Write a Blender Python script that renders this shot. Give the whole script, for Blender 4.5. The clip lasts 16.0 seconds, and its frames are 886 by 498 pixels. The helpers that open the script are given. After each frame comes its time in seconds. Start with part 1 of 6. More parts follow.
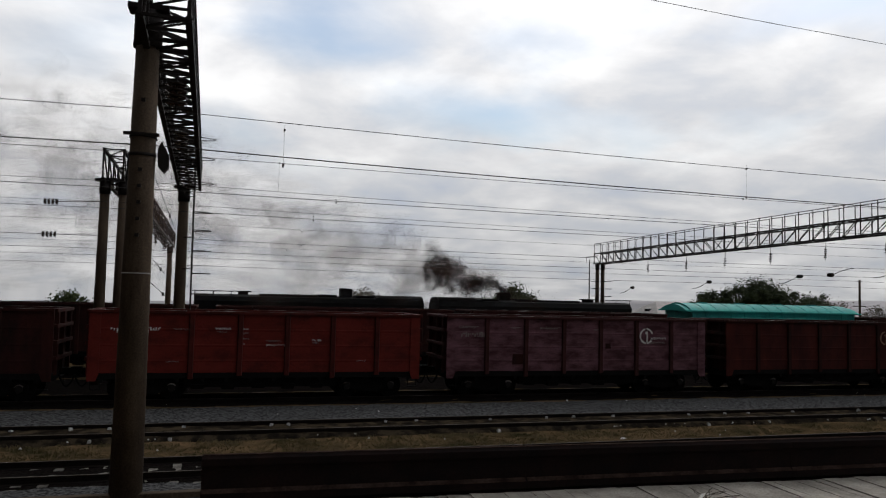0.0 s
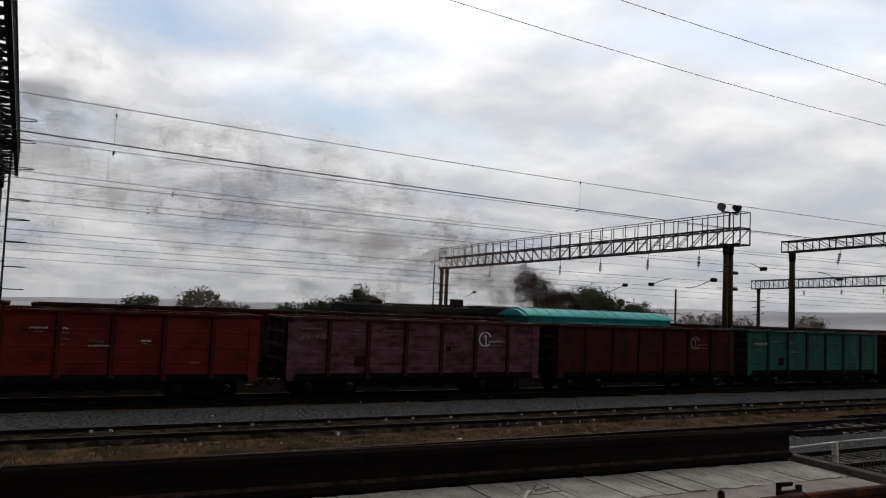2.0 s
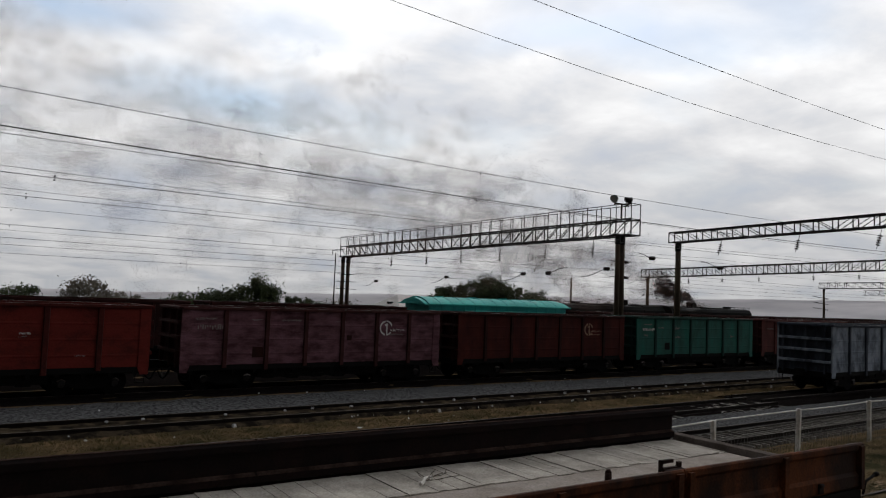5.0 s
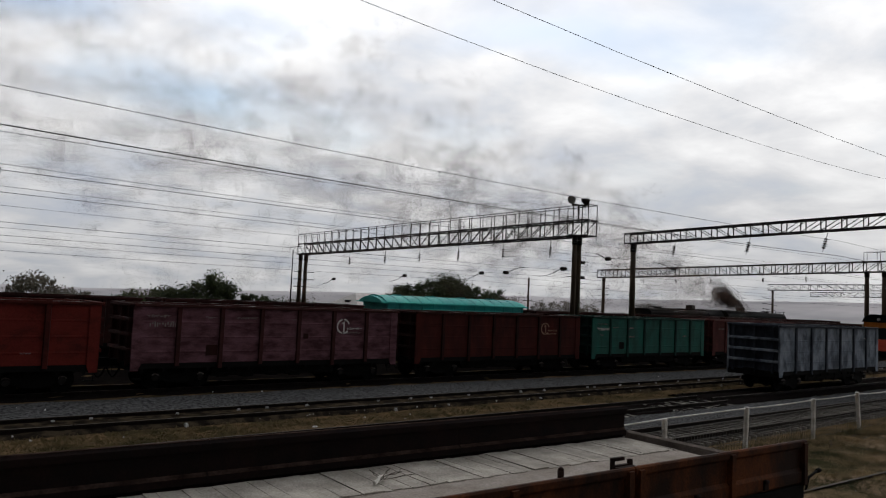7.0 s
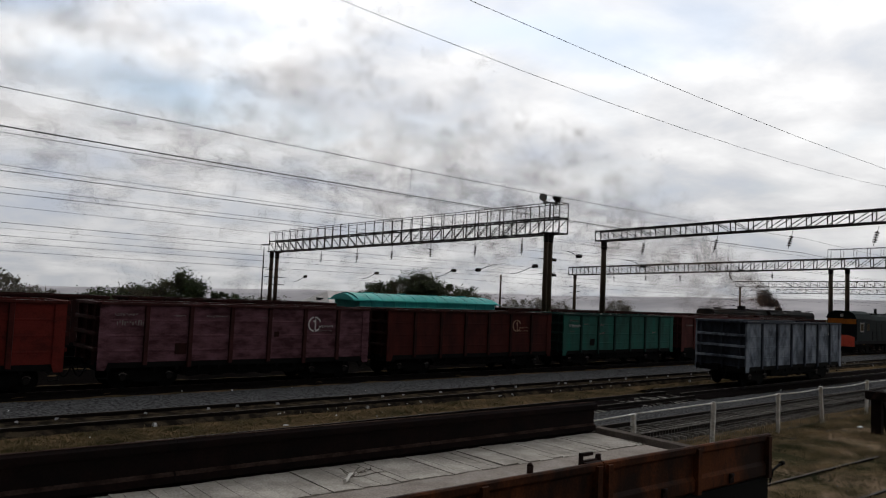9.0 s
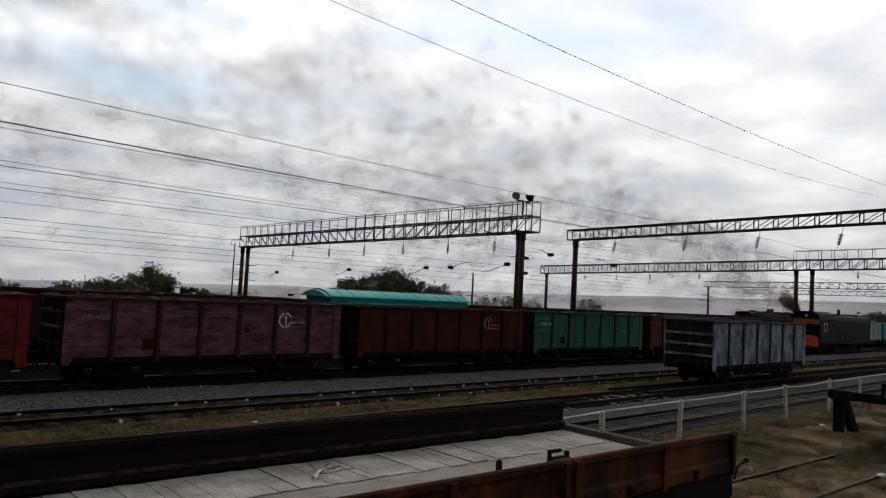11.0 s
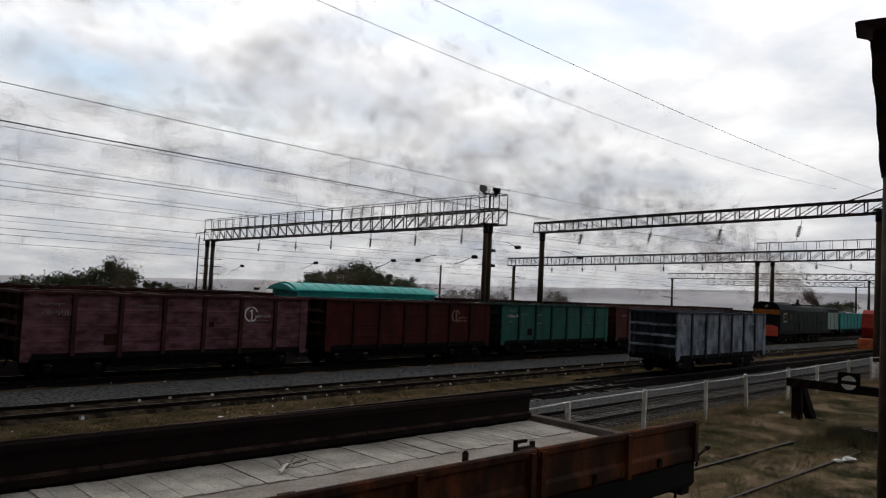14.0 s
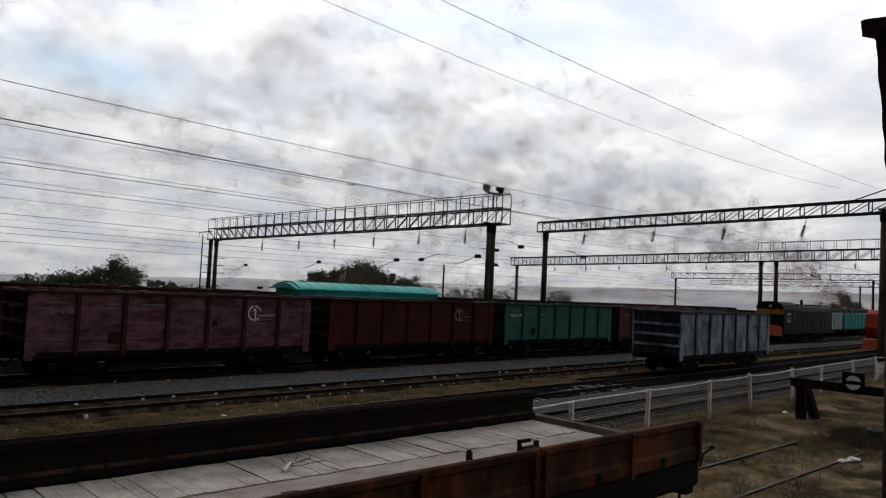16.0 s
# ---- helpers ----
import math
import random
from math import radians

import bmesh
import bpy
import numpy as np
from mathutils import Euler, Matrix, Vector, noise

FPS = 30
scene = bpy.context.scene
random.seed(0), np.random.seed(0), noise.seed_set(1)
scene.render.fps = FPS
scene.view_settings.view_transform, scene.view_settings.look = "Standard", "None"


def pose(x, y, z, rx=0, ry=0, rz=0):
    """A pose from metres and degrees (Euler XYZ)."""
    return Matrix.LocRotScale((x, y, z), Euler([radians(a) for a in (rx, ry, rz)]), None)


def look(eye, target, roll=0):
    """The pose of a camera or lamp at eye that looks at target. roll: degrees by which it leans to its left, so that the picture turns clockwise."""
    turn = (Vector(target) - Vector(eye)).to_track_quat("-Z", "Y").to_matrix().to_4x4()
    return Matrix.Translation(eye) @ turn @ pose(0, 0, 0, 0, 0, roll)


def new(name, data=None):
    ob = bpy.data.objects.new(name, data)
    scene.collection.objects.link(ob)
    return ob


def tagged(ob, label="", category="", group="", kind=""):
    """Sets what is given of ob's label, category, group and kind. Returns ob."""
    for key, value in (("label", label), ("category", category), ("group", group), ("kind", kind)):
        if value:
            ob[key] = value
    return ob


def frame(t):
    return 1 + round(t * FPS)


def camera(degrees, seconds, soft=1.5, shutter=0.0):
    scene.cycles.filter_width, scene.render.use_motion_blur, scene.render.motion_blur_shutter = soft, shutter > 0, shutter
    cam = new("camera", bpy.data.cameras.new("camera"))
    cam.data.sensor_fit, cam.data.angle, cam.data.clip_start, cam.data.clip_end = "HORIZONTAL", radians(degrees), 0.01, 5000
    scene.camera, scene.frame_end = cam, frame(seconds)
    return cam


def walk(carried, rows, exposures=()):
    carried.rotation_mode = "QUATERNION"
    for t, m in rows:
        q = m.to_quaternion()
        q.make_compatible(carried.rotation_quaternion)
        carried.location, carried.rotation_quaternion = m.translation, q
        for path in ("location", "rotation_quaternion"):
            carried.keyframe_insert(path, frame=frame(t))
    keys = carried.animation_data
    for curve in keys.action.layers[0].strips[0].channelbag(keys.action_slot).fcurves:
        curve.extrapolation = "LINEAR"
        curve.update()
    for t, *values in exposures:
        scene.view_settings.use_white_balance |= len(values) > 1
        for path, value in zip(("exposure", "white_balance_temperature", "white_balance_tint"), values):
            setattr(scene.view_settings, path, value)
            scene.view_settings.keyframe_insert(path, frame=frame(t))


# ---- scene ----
cam = camera(62.26, 16.0, soft=1.2)
PATH = [
    (0.0, pose(-0.118, 0.059, 4.334, 93.57, -1.41, -16.20)),
    (0.5, pose(-0.104, 0.052, 4.335, 93.95, -1.80, -19.78)),
    (1.0, pose(-0.073, 0.054, 4.335, 94.21, -1.99, -23.17)),
    (1.5, pose(-0.047, 0.039, 4.340, 94.05, -1.86, -25.82)),
    (2.0, pose(-0.036, 0.050, 4.335, 94.15, -2.51, -28.17)),
    (2.5, pose(-0.041, 0.056, 4.338, 94.19, -2.70, -29.67)),
    (3.0, pose(-0.040, 0.058, 4.345, 94.03, -2.63, -30.99)),
    (3.5, pose(-0.037, 0.044, 4.344, 94.05, -2.50, -32.10)),
    (4.0, pose(-0.027, 0.030, 4.340, 93.87, -2.38, -33.46)),
    (6.5, pose(-0.008, 0.002, 4.331, 93.60, -2.55, -38.33)),
    (7.0, pose(0.007, 0.001, 4.334, 93.64, -2.69, -39.05)),
    (7.5, pose(0.010, -0.009, 4.335, 93.68, -2.43, -39.71)),
    (8.0, pose(0.015, -0.014, 4.333, 93.68, -2.00, -40.15)),
    (8.5, pose(0.016, -0.022, 4.329, 93.76, -2.17, -40.44)),
    (9.0, pose(0.022, -0.026, 4.333, 93.54, -2.54, -41.19)),
    (11.5, pose(0.040, -0.033, 4.326, 93.28, -2.92, -43.85)),
    (12.0, pose(0.046, -0.041, 4.325, 93.03, -2.75, -44.46)),
    (12.5, pose(0.049, -0.039, 4.321, 93.08, -2.75, -45.18)),
    (13.0, pose(0.049, -0.041, 4.320, 93.09, -2.67, -45.88)),
    (13.5, pose(0.051, -0.039, 4.318, 93.17, -2.64, -46.03)),
    (14.0, pose(0.050, -0.045, 4.322, 93.01, -2.75, -45.86)),
    (14.5, pose(0.042, -0.040, 4.316, 93.20, -2.80, -45.85)),
    (15.0, pose(0.044, -0.033, 4.319, 93.20, -2.78, -45.79)),
    (15.5, pose(0.047, -0.031, 4.316, 92.96, -2.89, -45.83)),
    (16.0, pose(0.052, -0.028, 4.316, 92.95, -2.83, -45.62)),
]
# the film's own exposure opens a little as the view turns to the brighter side
EXPOSURES = [(0.0, -0.06), (2.0, -0.07), (4.0, -0.06), (7.5, 0.0), (11.5, 0.08), (16.0, 0.11)]
walk(cam, PATH, EXPOSURES)

# ---- world and light ----
SUN_AZ, SUN_EL = 40.0, 38.0     # degrees east of the line across the tracks, and above the horizon


def build_world():
    w = bpy.data.worlds.new("overcast_sky")
    scene.world = w
    w.use_nodes = True
    nt = w.node_tree
    N, L = nt.nodes, nt.links
    N.clear()
    out = N.new("ShaderNodeOutputWorld")
    bg = N.new("ShaderNodeBackground")
    sky = N.new("ShaderNodeTexSky")
    sky.sky_type = "NISHITA"
    sky.sun_disc = False
    sky.sun_elevation, sky.sun_rotation = radians(SUN_EL), radians(SUN_AZ)
    sky.air_density, sky.dust_density = 1.2, 0.6
    skys = N.new("ShaderNodeVectorMath"); skys.operation = "SCALE"
    skys.inputs["Scale"].default_value = 0.085
    L.new(sky.outputs[0], skys.inputs[0])
    tc = N.new("ShaderNodeTexCoord")
    sep = N.new("ShaderNodeSeparateXYZ")
    L.new(tc.outputs["Generated"], sep.inputs[0])

    def math_node(op, a, b=None, clamp=False):
        m = N.new("ShaderNodeMath"); m.operation = op; m.use_clamp = clamp
        for i, v in enumerate((a, b)):
            if v is None:
                continue
            if isinstance(v, (int, float)):
                m.inputs[i].default_value = v
            else:
                L.new(v, m.inputs[i])
        return m.outputs[0]

    # clouds lie on a flat layer: direction divided by its height
    zc = math_node("ADD", math_node("MAXIMUM", sep.outputs["Z"], 0.0), 0.20)
    px = math_node("DIVIDE", sep.outputs["X"], zc)
    py = math_node("DIVIDE", sep.outputs["Y"], zc)
    comb = N.new("ShaderNodeCombineXYZ")
    L.new(px, comb.inputs[0]); L.new(py, comb.inputs[1])
    n1 = N.new("ShaderNodeTexNoise")
    n1.inputs["Scale"].default_value = 2.2
    n1.inputs["Detail"].default_value = 8.0
    n1.inputs["Roughness"].default_value = 0.55
    n1.inputs["Distortion"].default_value = 0.2
    L.new(comb.outputs[0], n1.inputs["Vector"])
    n2 = N.new("ShaderNodeTexNoise")
    n2.inputs["Scale"].default_value = 2.0
    n2.inputs["Detail"].default_value = 4.0
    off = N.new("ShaderNodeVectorMath"); off.operation = "ADD"
    off.inputs[1].default_value = (7.3, 2.1, 0.0)
    L.new(comb.outputs[0], off.inputs[0])
    L.new(off.outputs[0], n2.inputs["Vector"])
    # bearing and height in degrees, ruffled so that no cloud has a clean outline
    n3 = N.new("ShaderNodeTexNoise")
    n3.inputs["Scale"].default_value, n3.inputs["Detail"].default_value = 2.6, 5.0
    L.new(comb.outputs[0], n3.inputs["Vector"])
    ruffle = N.new("ShaderNodeSeparateColor")
    L.new(n3.outputs["Color"], ruffle.inputs[0])
    bearing = math_node("MULTIPLY", math_node("ARCTAN2", sep.outputs["X"], sep.outputs["Y"]), 57.2958)
    height = math_node("MULTIPLY", math_node("ARCSINE", sep.outputs["Z"]), 57.2958)
    bearing = math_node("ADD", bearing, math_node("MULTIPLY", math_node("SUBTRACT", ruffle.outputs[0], 0.5), 14.0))
    height = math_node("ADD", height, math_node("MULTIPLY", math_node("SUBTRACT", ruffle.outputs[1], 0.5), 5.0))
    where = N.new("ShaderNodeCombineXYZ")
    L.new(bearing, where.inputs[0]); L.new(height, where.inputs[1])

    def banks(rows):
        """Soft cloud banks: bearing, height, half width, half height, weight."""
        total = None
        for a, h, wa, wh, weight in rows:
            mp = N.new("ShaderNodeMapping"); mp.vector_type = "TEXTURE"
            mp.inputs["Location"].default_value, mp.inputs["Scale"].default_value = (a, h, 0), (wa, wh, 1)
            L.new(where.outputs[0], mp.inputs[0])
            ln = N.new("ShaderNodeVectorMath"); ln.operation = "LENGTH"
            L.new(mp.outputs[0], ln.inputs[0])
            mr = N.new("ShaderNodeMapRange"); mr.interpolation_type = "SMOOTHSTEP"
            mr.inputs["From Min"].default_value, mr.inputs["From Max"].default_value = 1.0, 0.0
            mr.inputs["To Min"].default_value, mr.inputs["To Max"].default_value = 0.0, weight
            L.new(ln.outputs["Value"], mr.inputs["Value"])
            total = mr.outputs[0] if total is None else math_node("ADD", total, mr.outputs[0])
        return total

    # cloud colours: grey undersides to bright white
    ramp = N.new("ShaderNodeValToRGB")
    e = ramp.color_ramp.elements
    e[0].position, e[0].color = 0.24, (0.54, 0.58, 0.66, 1)
    e[1].position, e[1].color = 0.80, (1.0, 1.0, 1.0, 1)
    for at, c in ((0.40, (0.63, 0.65, 0.69, 1)), (0.50, (0.72, 0.725, 0.745, 1)), (0.62, (0.83, 0.83, 0.84, 1))):
        m = e.new(at); m.color = c
    soft_noise = math_node("ADD", math_node("MULTIPLY", math_node("SUBTRACT", n1.outputs["Fac"], 0.5), 1.15), 0.52)
    L.new(math_node("ADD", soft_noise, banks(CLOUD_BANKS)), ramp.inputs[0])
    # thin places let some blue through
    gap = N.new("ShaderNodeMapRange")
    gap.inputs["From Min"].default_value, gap.inputs["From Max"].default_value = 0.52, 0.70
    gap.inputs["To Min"].default_value, gap.inputs["To Max"].default_value = 0.0, 0.32
    L.new(n2.outputs["Fac"], gap.inputs["Value"])
    high = N.new("ShaderNodeMapRange")
    high.interpolation_type = "SMOOTHSTEP"
    high.inputs["From Min"].default_value, high.inputs["From Max"].default_value = 0.10, 0.22
    L.new(sep.outputs["Z"], high.inputs["Value"])
    thin = math_node("ADD", math_node("MULTIPLY", gap.outputs[0], high.outputs[0]), banks(BLUE_GAPS), True)
    mix = N.new("ShaderNodeMix"); mix.data_type = "RGBA"
    L.new(math_node("MULTIPLY", thin, 1.0), mix.inputs["Factor"])
    L.new(ramp.outputs[0], mix.inputs["A"])
    L.new(skys.outputs[0], mix.inputs["B"])
    # brighter towards the sun's side; unseen sky behind dimmed so facing sides stay dark
    dot = N.new("ShaderNodeVectorMath"); dot.operation = "DOT_PRODUCT"
    az, el = radians(SUN_AZ + 14), radians(14)
    dot.inputs[1].default_value = (math.sin(az) * math.cos(el), math.cos(az) * math.cos(el), math.sin(el))
    L.new(tc.outputs["Generated"], dot.inputs[0])
    glow = N.new("ShaderNodeMapRange")
    glow.interpolation_type = "SMOOTHSTEP"
    glow.inputs["From Min"].default_value, glow.inputs["From Max"].default_value = -0.26, 0.50
    glow.inputs["To Min"].default_value, glow.inputs["To Max"].default_value = SKY_BACK, SKY_FRONT
    L.new(dot.outputs["Value"], glow.inputs["Value"])
    L.new(mix.outputs["Result"], bg.inputs["Color"])
    low = N.new("ShaderNodeMapRange")
    low.inputs["From Min"].default_value, low.inputs["From Max"].default_value = 0.0, 0.35
    low.inputs["To Min"].default_value, low.inputs["To Max"].default_value = 0.60, 1.10
    L.new(sep.outputs["Z"], low.inputs["Value"])
    L.new(math_node("MULTIPLY", glow.outputs[0], low.outputs[0]), bg.inputs["Strength"])
    L.new(bg.outputs[0], out.inputs["Surface"])


SKY_BACK, SKY_FRONT = 0.080, 1.17
CLOUD_BANKS = [
    (27.5, 17.5, 8, 3.2, 0.16), (13, 15.3, 10, 3, 0.13), (-4, 16, 12, 5, 0.18), (-14, 14, 10, 6, 0.12), (38.5, 17.3, 9, 3, 0.20), (29, 20, 6, 4, 0.18), (57, 15.5, 13, 5, 0.17),
    (69, 12.5, 10, 5, 0.17), (38, 13, 14, 3.5, -0.05), (46, 11, 13, 4, -0.06), (53, 8.5, 14, 3, -0.05), (26, 15.5, 4, 2.5, -0.05), (64, 20, 8, 3, -0.04), (20, 6, 40, 6, -0.08)]
BLUE_GAPS = [
    (4, 20, 7, 4, 0.75), (21.5, 14.2, 8, 3, 0.95), (15, 14, 6, 4, 0.5), (23, 19.5, 7, 3, 0.5), (41, 20.5, 8, 3, 0.6), (48, 20.5, 9, 3, 0.65), (60, 20.5, 8, 3.5, 0.5), (53, 18.5, 7, 2.5, 0.45),
    (10, 19.5, 7, 4, 0.5), (29, 12.5, 6, 3, 0.45), (-11, 17, 8, 4, 0.4)]
build_world()
sun = new("sun", bpy.data.lights.new("sun", "SUN"))
sun.data.energy, sun.data.angle, sun.data.color = 0.3, radians(20), (1.0, 0.95, 0.88)
_az, _el = radians(SUN_AZ), radians(SUN_EL)
_sun_dir = Vector((math.sin(_az) * math.cos(_el), math.cos(_az) * math.cos(_el), math.sin(_el)))
sun.matrix_world = look(_sun_dir * 100, (0, 0, 0))


# ---- materials ----
def mat(name, base, second=None, rough=0.8, metal=0.0, scale=3.0, fine=40.0, contrast=0.6, bump=0.15, streak=0.0, per_object=0.0, third=None, spec=0.12, glow=0.0):
    """Two-scale procedural surface: base colour broken by patches of a second colour, fine grain, bump; streak stretches the patches downwards."""
    m = bpy.data.materials.new(name)
    m.use_nodes = True
    nt = m.node_tree
    N, L = nt.nodes, nt.links
    bsdf = N["Principled BSDF"]
    tc = N.new("ShaderNodeTexCoord")
    mp = N.new("ShaderNodeMapping")
    mp.inputs["Scale"].default_value = (1, 1, 1 - streak)
    L.new(tc.outputs["Object"], mp.inputs["Vector"])
    n1 = N.new("ShaderNodeTexNoise")
    n1.inputs["Scale"].default_value, n1.inputs["Detail"].default_value, n1.inputs["Roughness"].default_value = scale, 6.0, 0.62
    L.new(mp.outputs[0], n1.inputs["Vector"])
    n2 = N.new("ShaderNodeTexNoise")
    n2.inputs["Scale"].default_value, n2.inputs["Detail"].default_value = fine, 4.0
    L.new(tc.outputs["Object"], n2.inputs["Vector"])
    second = second or tuple(c * 0.5 for c in base)
    ramp = N.new("ShaderNodeValToRGB")
    e = ramp.color_ramp.elements
    e[0].position, e[0].color = 0.5 - 0.16 / max(contrast, 0.05) * 0.6, (*second, 1)
    e[1].position, e[1].color = min(0.98, 0.5 + 0.16 / max(contrast, 0.05) * 0.6), (*base, 1)
    if third:
        k = e.new(0.5); k.color = (*third, 1)
    L.new(n1.outputs["Fac"], ramp.inputs[0])
    grain = N.new("ShaderNodeMapRange")
    grain.inputs["From Min"].default_value, grain.inputs["From Max"].default_value = 0.3, 0.7
    grain.inputs["To Min"].default_value, grain.inputs["To Max"].default_value = 0.72, 1.2
    L.new(n2.outputs["Fac"], grain.inputs["Value"])
    sc = N.new("ShaderNodeVectorMath"); sc.operation = "SCALE"
    L.new(ramp.outputs[0], sc.inputs[0]); L.new(grain.outputs[0], sc.inputs["Scale"])
    col = sc.outputs[0]
    if per_object:
        oi = N.new("ShaderNodeObjectInfo")
        mr = N.new("ShaderNodeMapRange")
        mr.inputs["To Min"].default_value, mr.inputs["To Max"].default_value = 1 - per_object, 1 + per_object
        L.new(oi.outputs["Random"], mr.inputs["Value"])
        s2 = N.new("ShaderNodeVectorMath"); s2.operation = "SCALE"
        L.new(col, s2.inputs[0]); L.new(mr.outputs[0], s2.inputs["Scale"])
        col = s2.outputs[0]
    L.new(col, bsdf.inputs["Base Color"])
    rr = N.new("ShaderNodeMapRange")
    rr.inputs["To Min"].default_value, rr.inputs["To Max"].default_value = max(0, rough - 0.12), min(1, rough + 0.12)
    L.new(n1.outputs["Fac"], rr.inputs["Value"])
    L.new(rr.outputs[0], bsdf.inputs["Roughness"])
    bsdf.inputs["Metallic"].default_value = metal
    bsdf.inputs["Specular IOR Level"].default_value = spec
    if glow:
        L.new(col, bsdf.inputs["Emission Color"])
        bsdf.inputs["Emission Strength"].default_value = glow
    if bump:
        b = N.new("ShaderNodeBump")
        b.inputs["Strength"].default_value, b.inputs["Distance"].default_value = bump, 0.02
        L.new(n2.outputs["Fac"], b.inputs["Height"])
        L.new(b.outputs[0], bsdf.inputs["Normal"])
    return m


def plain(name, colour, rough=0.6, metal=0.0, emit=0.0):
    m = bpy.data.materials.new(name)
    m.use_nodes = True
    b = m.node_tree.nodes["Principled BSDF"]
    b.inputs["Base Color"].default_value = (*colour, 1)
    b.inputs["Roughness"].default_value, b.inputs["Metallic"].default_value = rough, metal
    if emit:
        b.inputs["Emission Color"].default_value, b.inputs["Emission Strength"].default_value = (*colour, 1), emit
    return m


M_RED = mat("red_wagon_paint", (0.165, 0.024, 0.018), (0.085, 0.014, 0.011), 0.75, 0, 0.9, 30, 0.6, 0.1, -0.8, third=(0.145, 0.020, 0.015))
M_MAUVE = mat("faded_maroon_paint", (0.195, 0.092, 0.112), (0.066, 0.027, 0.032), 0.85, 0, 1.2, 25, 0.7, 0.12, -1.6, third=(0.130, 0.060, 0.073))
M_BROWN = mat("brown_oxide_paint", (0.082, 0.016, 0.012), (0.038, 0.009, 0.008), 0.8, 0, 1.3, 30, 0.6, 0.1, 0.6)
M_DARK = mat("sooty_brown_paint", (0.05, 0.014, 0.012), (0.02, 0.009, 0.008), 0.85, 0, 1.3, 30, 0.6, 0.1, 0.6)
M_GREEN = mat("green_wagon_paint", (0.022, 0.14, 0.105), (0.02, 0.075, 0.06), 0.7, 0, 1.3, 30, 0.6, 0.1, 0.6, third=(0.03, 0.12, 0.095))
M_GREY = mat("blue_grey_wagon_paint", (0.31, 0.35, 0.41), (0.085, 0.10, 0.125), 0.75, 0, 1.5, 25, 0.85, 0.1, 0.4, third=(0.20, 0.232, 0.28))
# Darker paint for posts and rails; on wagon ends it paints in their shade.
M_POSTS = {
    M_RED: mat("red_posts_shaded_ends", (0.10, 0.018, 0.015), (0.045, 0.012, 0.010), 0.85, 0, 2, 30, 0.7, 0.1, 0.6),
    M_MAUVE: mat("maroon_posts_shaded_ends", (0.075, 0.026, 0.026), (0.040, 0.015, 0.014), 0.85, 0, 2, 30, 0.7, 0.1, 0.6),
    M_BROWN: mat("brown_posts_shaded_ends", (0.05, 0.014, 0.011), (0.022, 0.009, 0.008), 0.85, 0, 2, 30, 0.7, 0.1, 0.6),
    M_GREEN: mat("green_posts_shaded_ends", (0.014, 0.055, 0.044), (0.012, 0.03, 0.025), 0.8, 0, 2, 30, 0.7, 0.1, 0.6),
    M_GREY: mat("blue_grey_posts_shaded_ends", (0.06, 0.07, 0.09), (0.025, 0.03, 0.04), 0.8, 0, 2, 30, 0.7, 0.1, 0.6),
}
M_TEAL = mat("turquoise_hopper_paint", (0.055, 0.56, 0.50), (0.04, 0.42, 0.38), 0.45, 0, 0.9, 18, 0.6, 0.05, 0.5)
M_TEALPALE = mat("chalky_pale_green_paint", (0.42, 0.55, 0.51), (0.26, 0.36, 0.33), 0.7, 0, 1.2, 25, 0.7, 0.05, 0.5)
# darker than the roof's teal: hopper sides, ribs, hatches and far wagons
M_TEAL_DARK = mat("darker_teal_paint", (0.035, 0.38, 0.36), (0.025, 0.25, 0.24), 0.6, 0, 0.9, 18, 0.6, 0.05, 0.5)
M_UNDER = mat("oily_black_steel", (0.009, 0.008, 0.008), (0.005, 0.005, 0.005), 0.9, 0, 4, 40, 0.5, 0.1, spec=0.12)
M_RIM = mat("worn_bright_steel", (0.50, 0.47, 0.45), (0.10, 0.07, 0.065), 0.6, 0.2, 2.2, 30, 0.9, 0.05)
M_WHITE = plain("white_stencil_paint", (0.70, 0.67, 0.65), 0.8)
M_DIMWHITE = plain("worn_white_stencil_paint", (0.27, 0.22, 0.21), 0.8)
M_REDBROWN = mat("faded_red_brown_paint", (0.115, 0.034, 0.030), (0.060, 0.018, 0.016), 0.8, 0, 1.3, 30, 0.6, 0.1, 0.6)
M_YELLOWMARK = plain("faded_orange_stencil_paint", (0.30, 0.16, 0.10), 0.8)
M_BALLAST = mat("grey_ballast", (0.115, 0.115, 0.116), (0.026, 0.026, 0.027), 0.95, 0, 9, 30, 1.0, 1.0, spec=0.0)
# nearly black: oily stones, with shade under wagons and between sleepers painted in
M_BALLASTDARK = mat("oily_shaded_ballast", (0.014, 0.012, 0.011), (0.005, 0.004, 0.004), 0.95, 0, 14, 60, 0.9, 0.6, spec=0.0)
M_DIRT = mat("oily_trackside_dirt", (0.060, 0.046, 0.030), (0.012, 0.010, 0.008), 0.95, 0, 2.2, 30, 1.0, 0.8, third=(0.028, 0.022, 0.016), spec=0.0)
M_GROUND = mat("dry_grass_ground", (0.135, 0.088, 0.048), (0.042, 0.033, 0.018), 0.95, 0, 0.7, 25, 0.8, 0.6, third=(0.085, 0.059, 0.032), spec=0.0)
M_EARTH = mat("trodden_sandy_earth", (0.21, 0.150, 0.098), (0.036, 0.034, 0.018), 0.95, 0, 0.8, 12, 1.1, 1.0, third=(0.115, 0.088, 0.050), spec=0.0)
M_RAIL = mat("rail_steel", (0.016, 0.011, 0.009), (0.008, 0.006, 0.005), 0.8, 0.1, 5, 40, 0.6, 0.1)
M_RAILTOP = plain("dull_rail_head", (0.045, 0.032, 0.024), 0.8, 0.0)
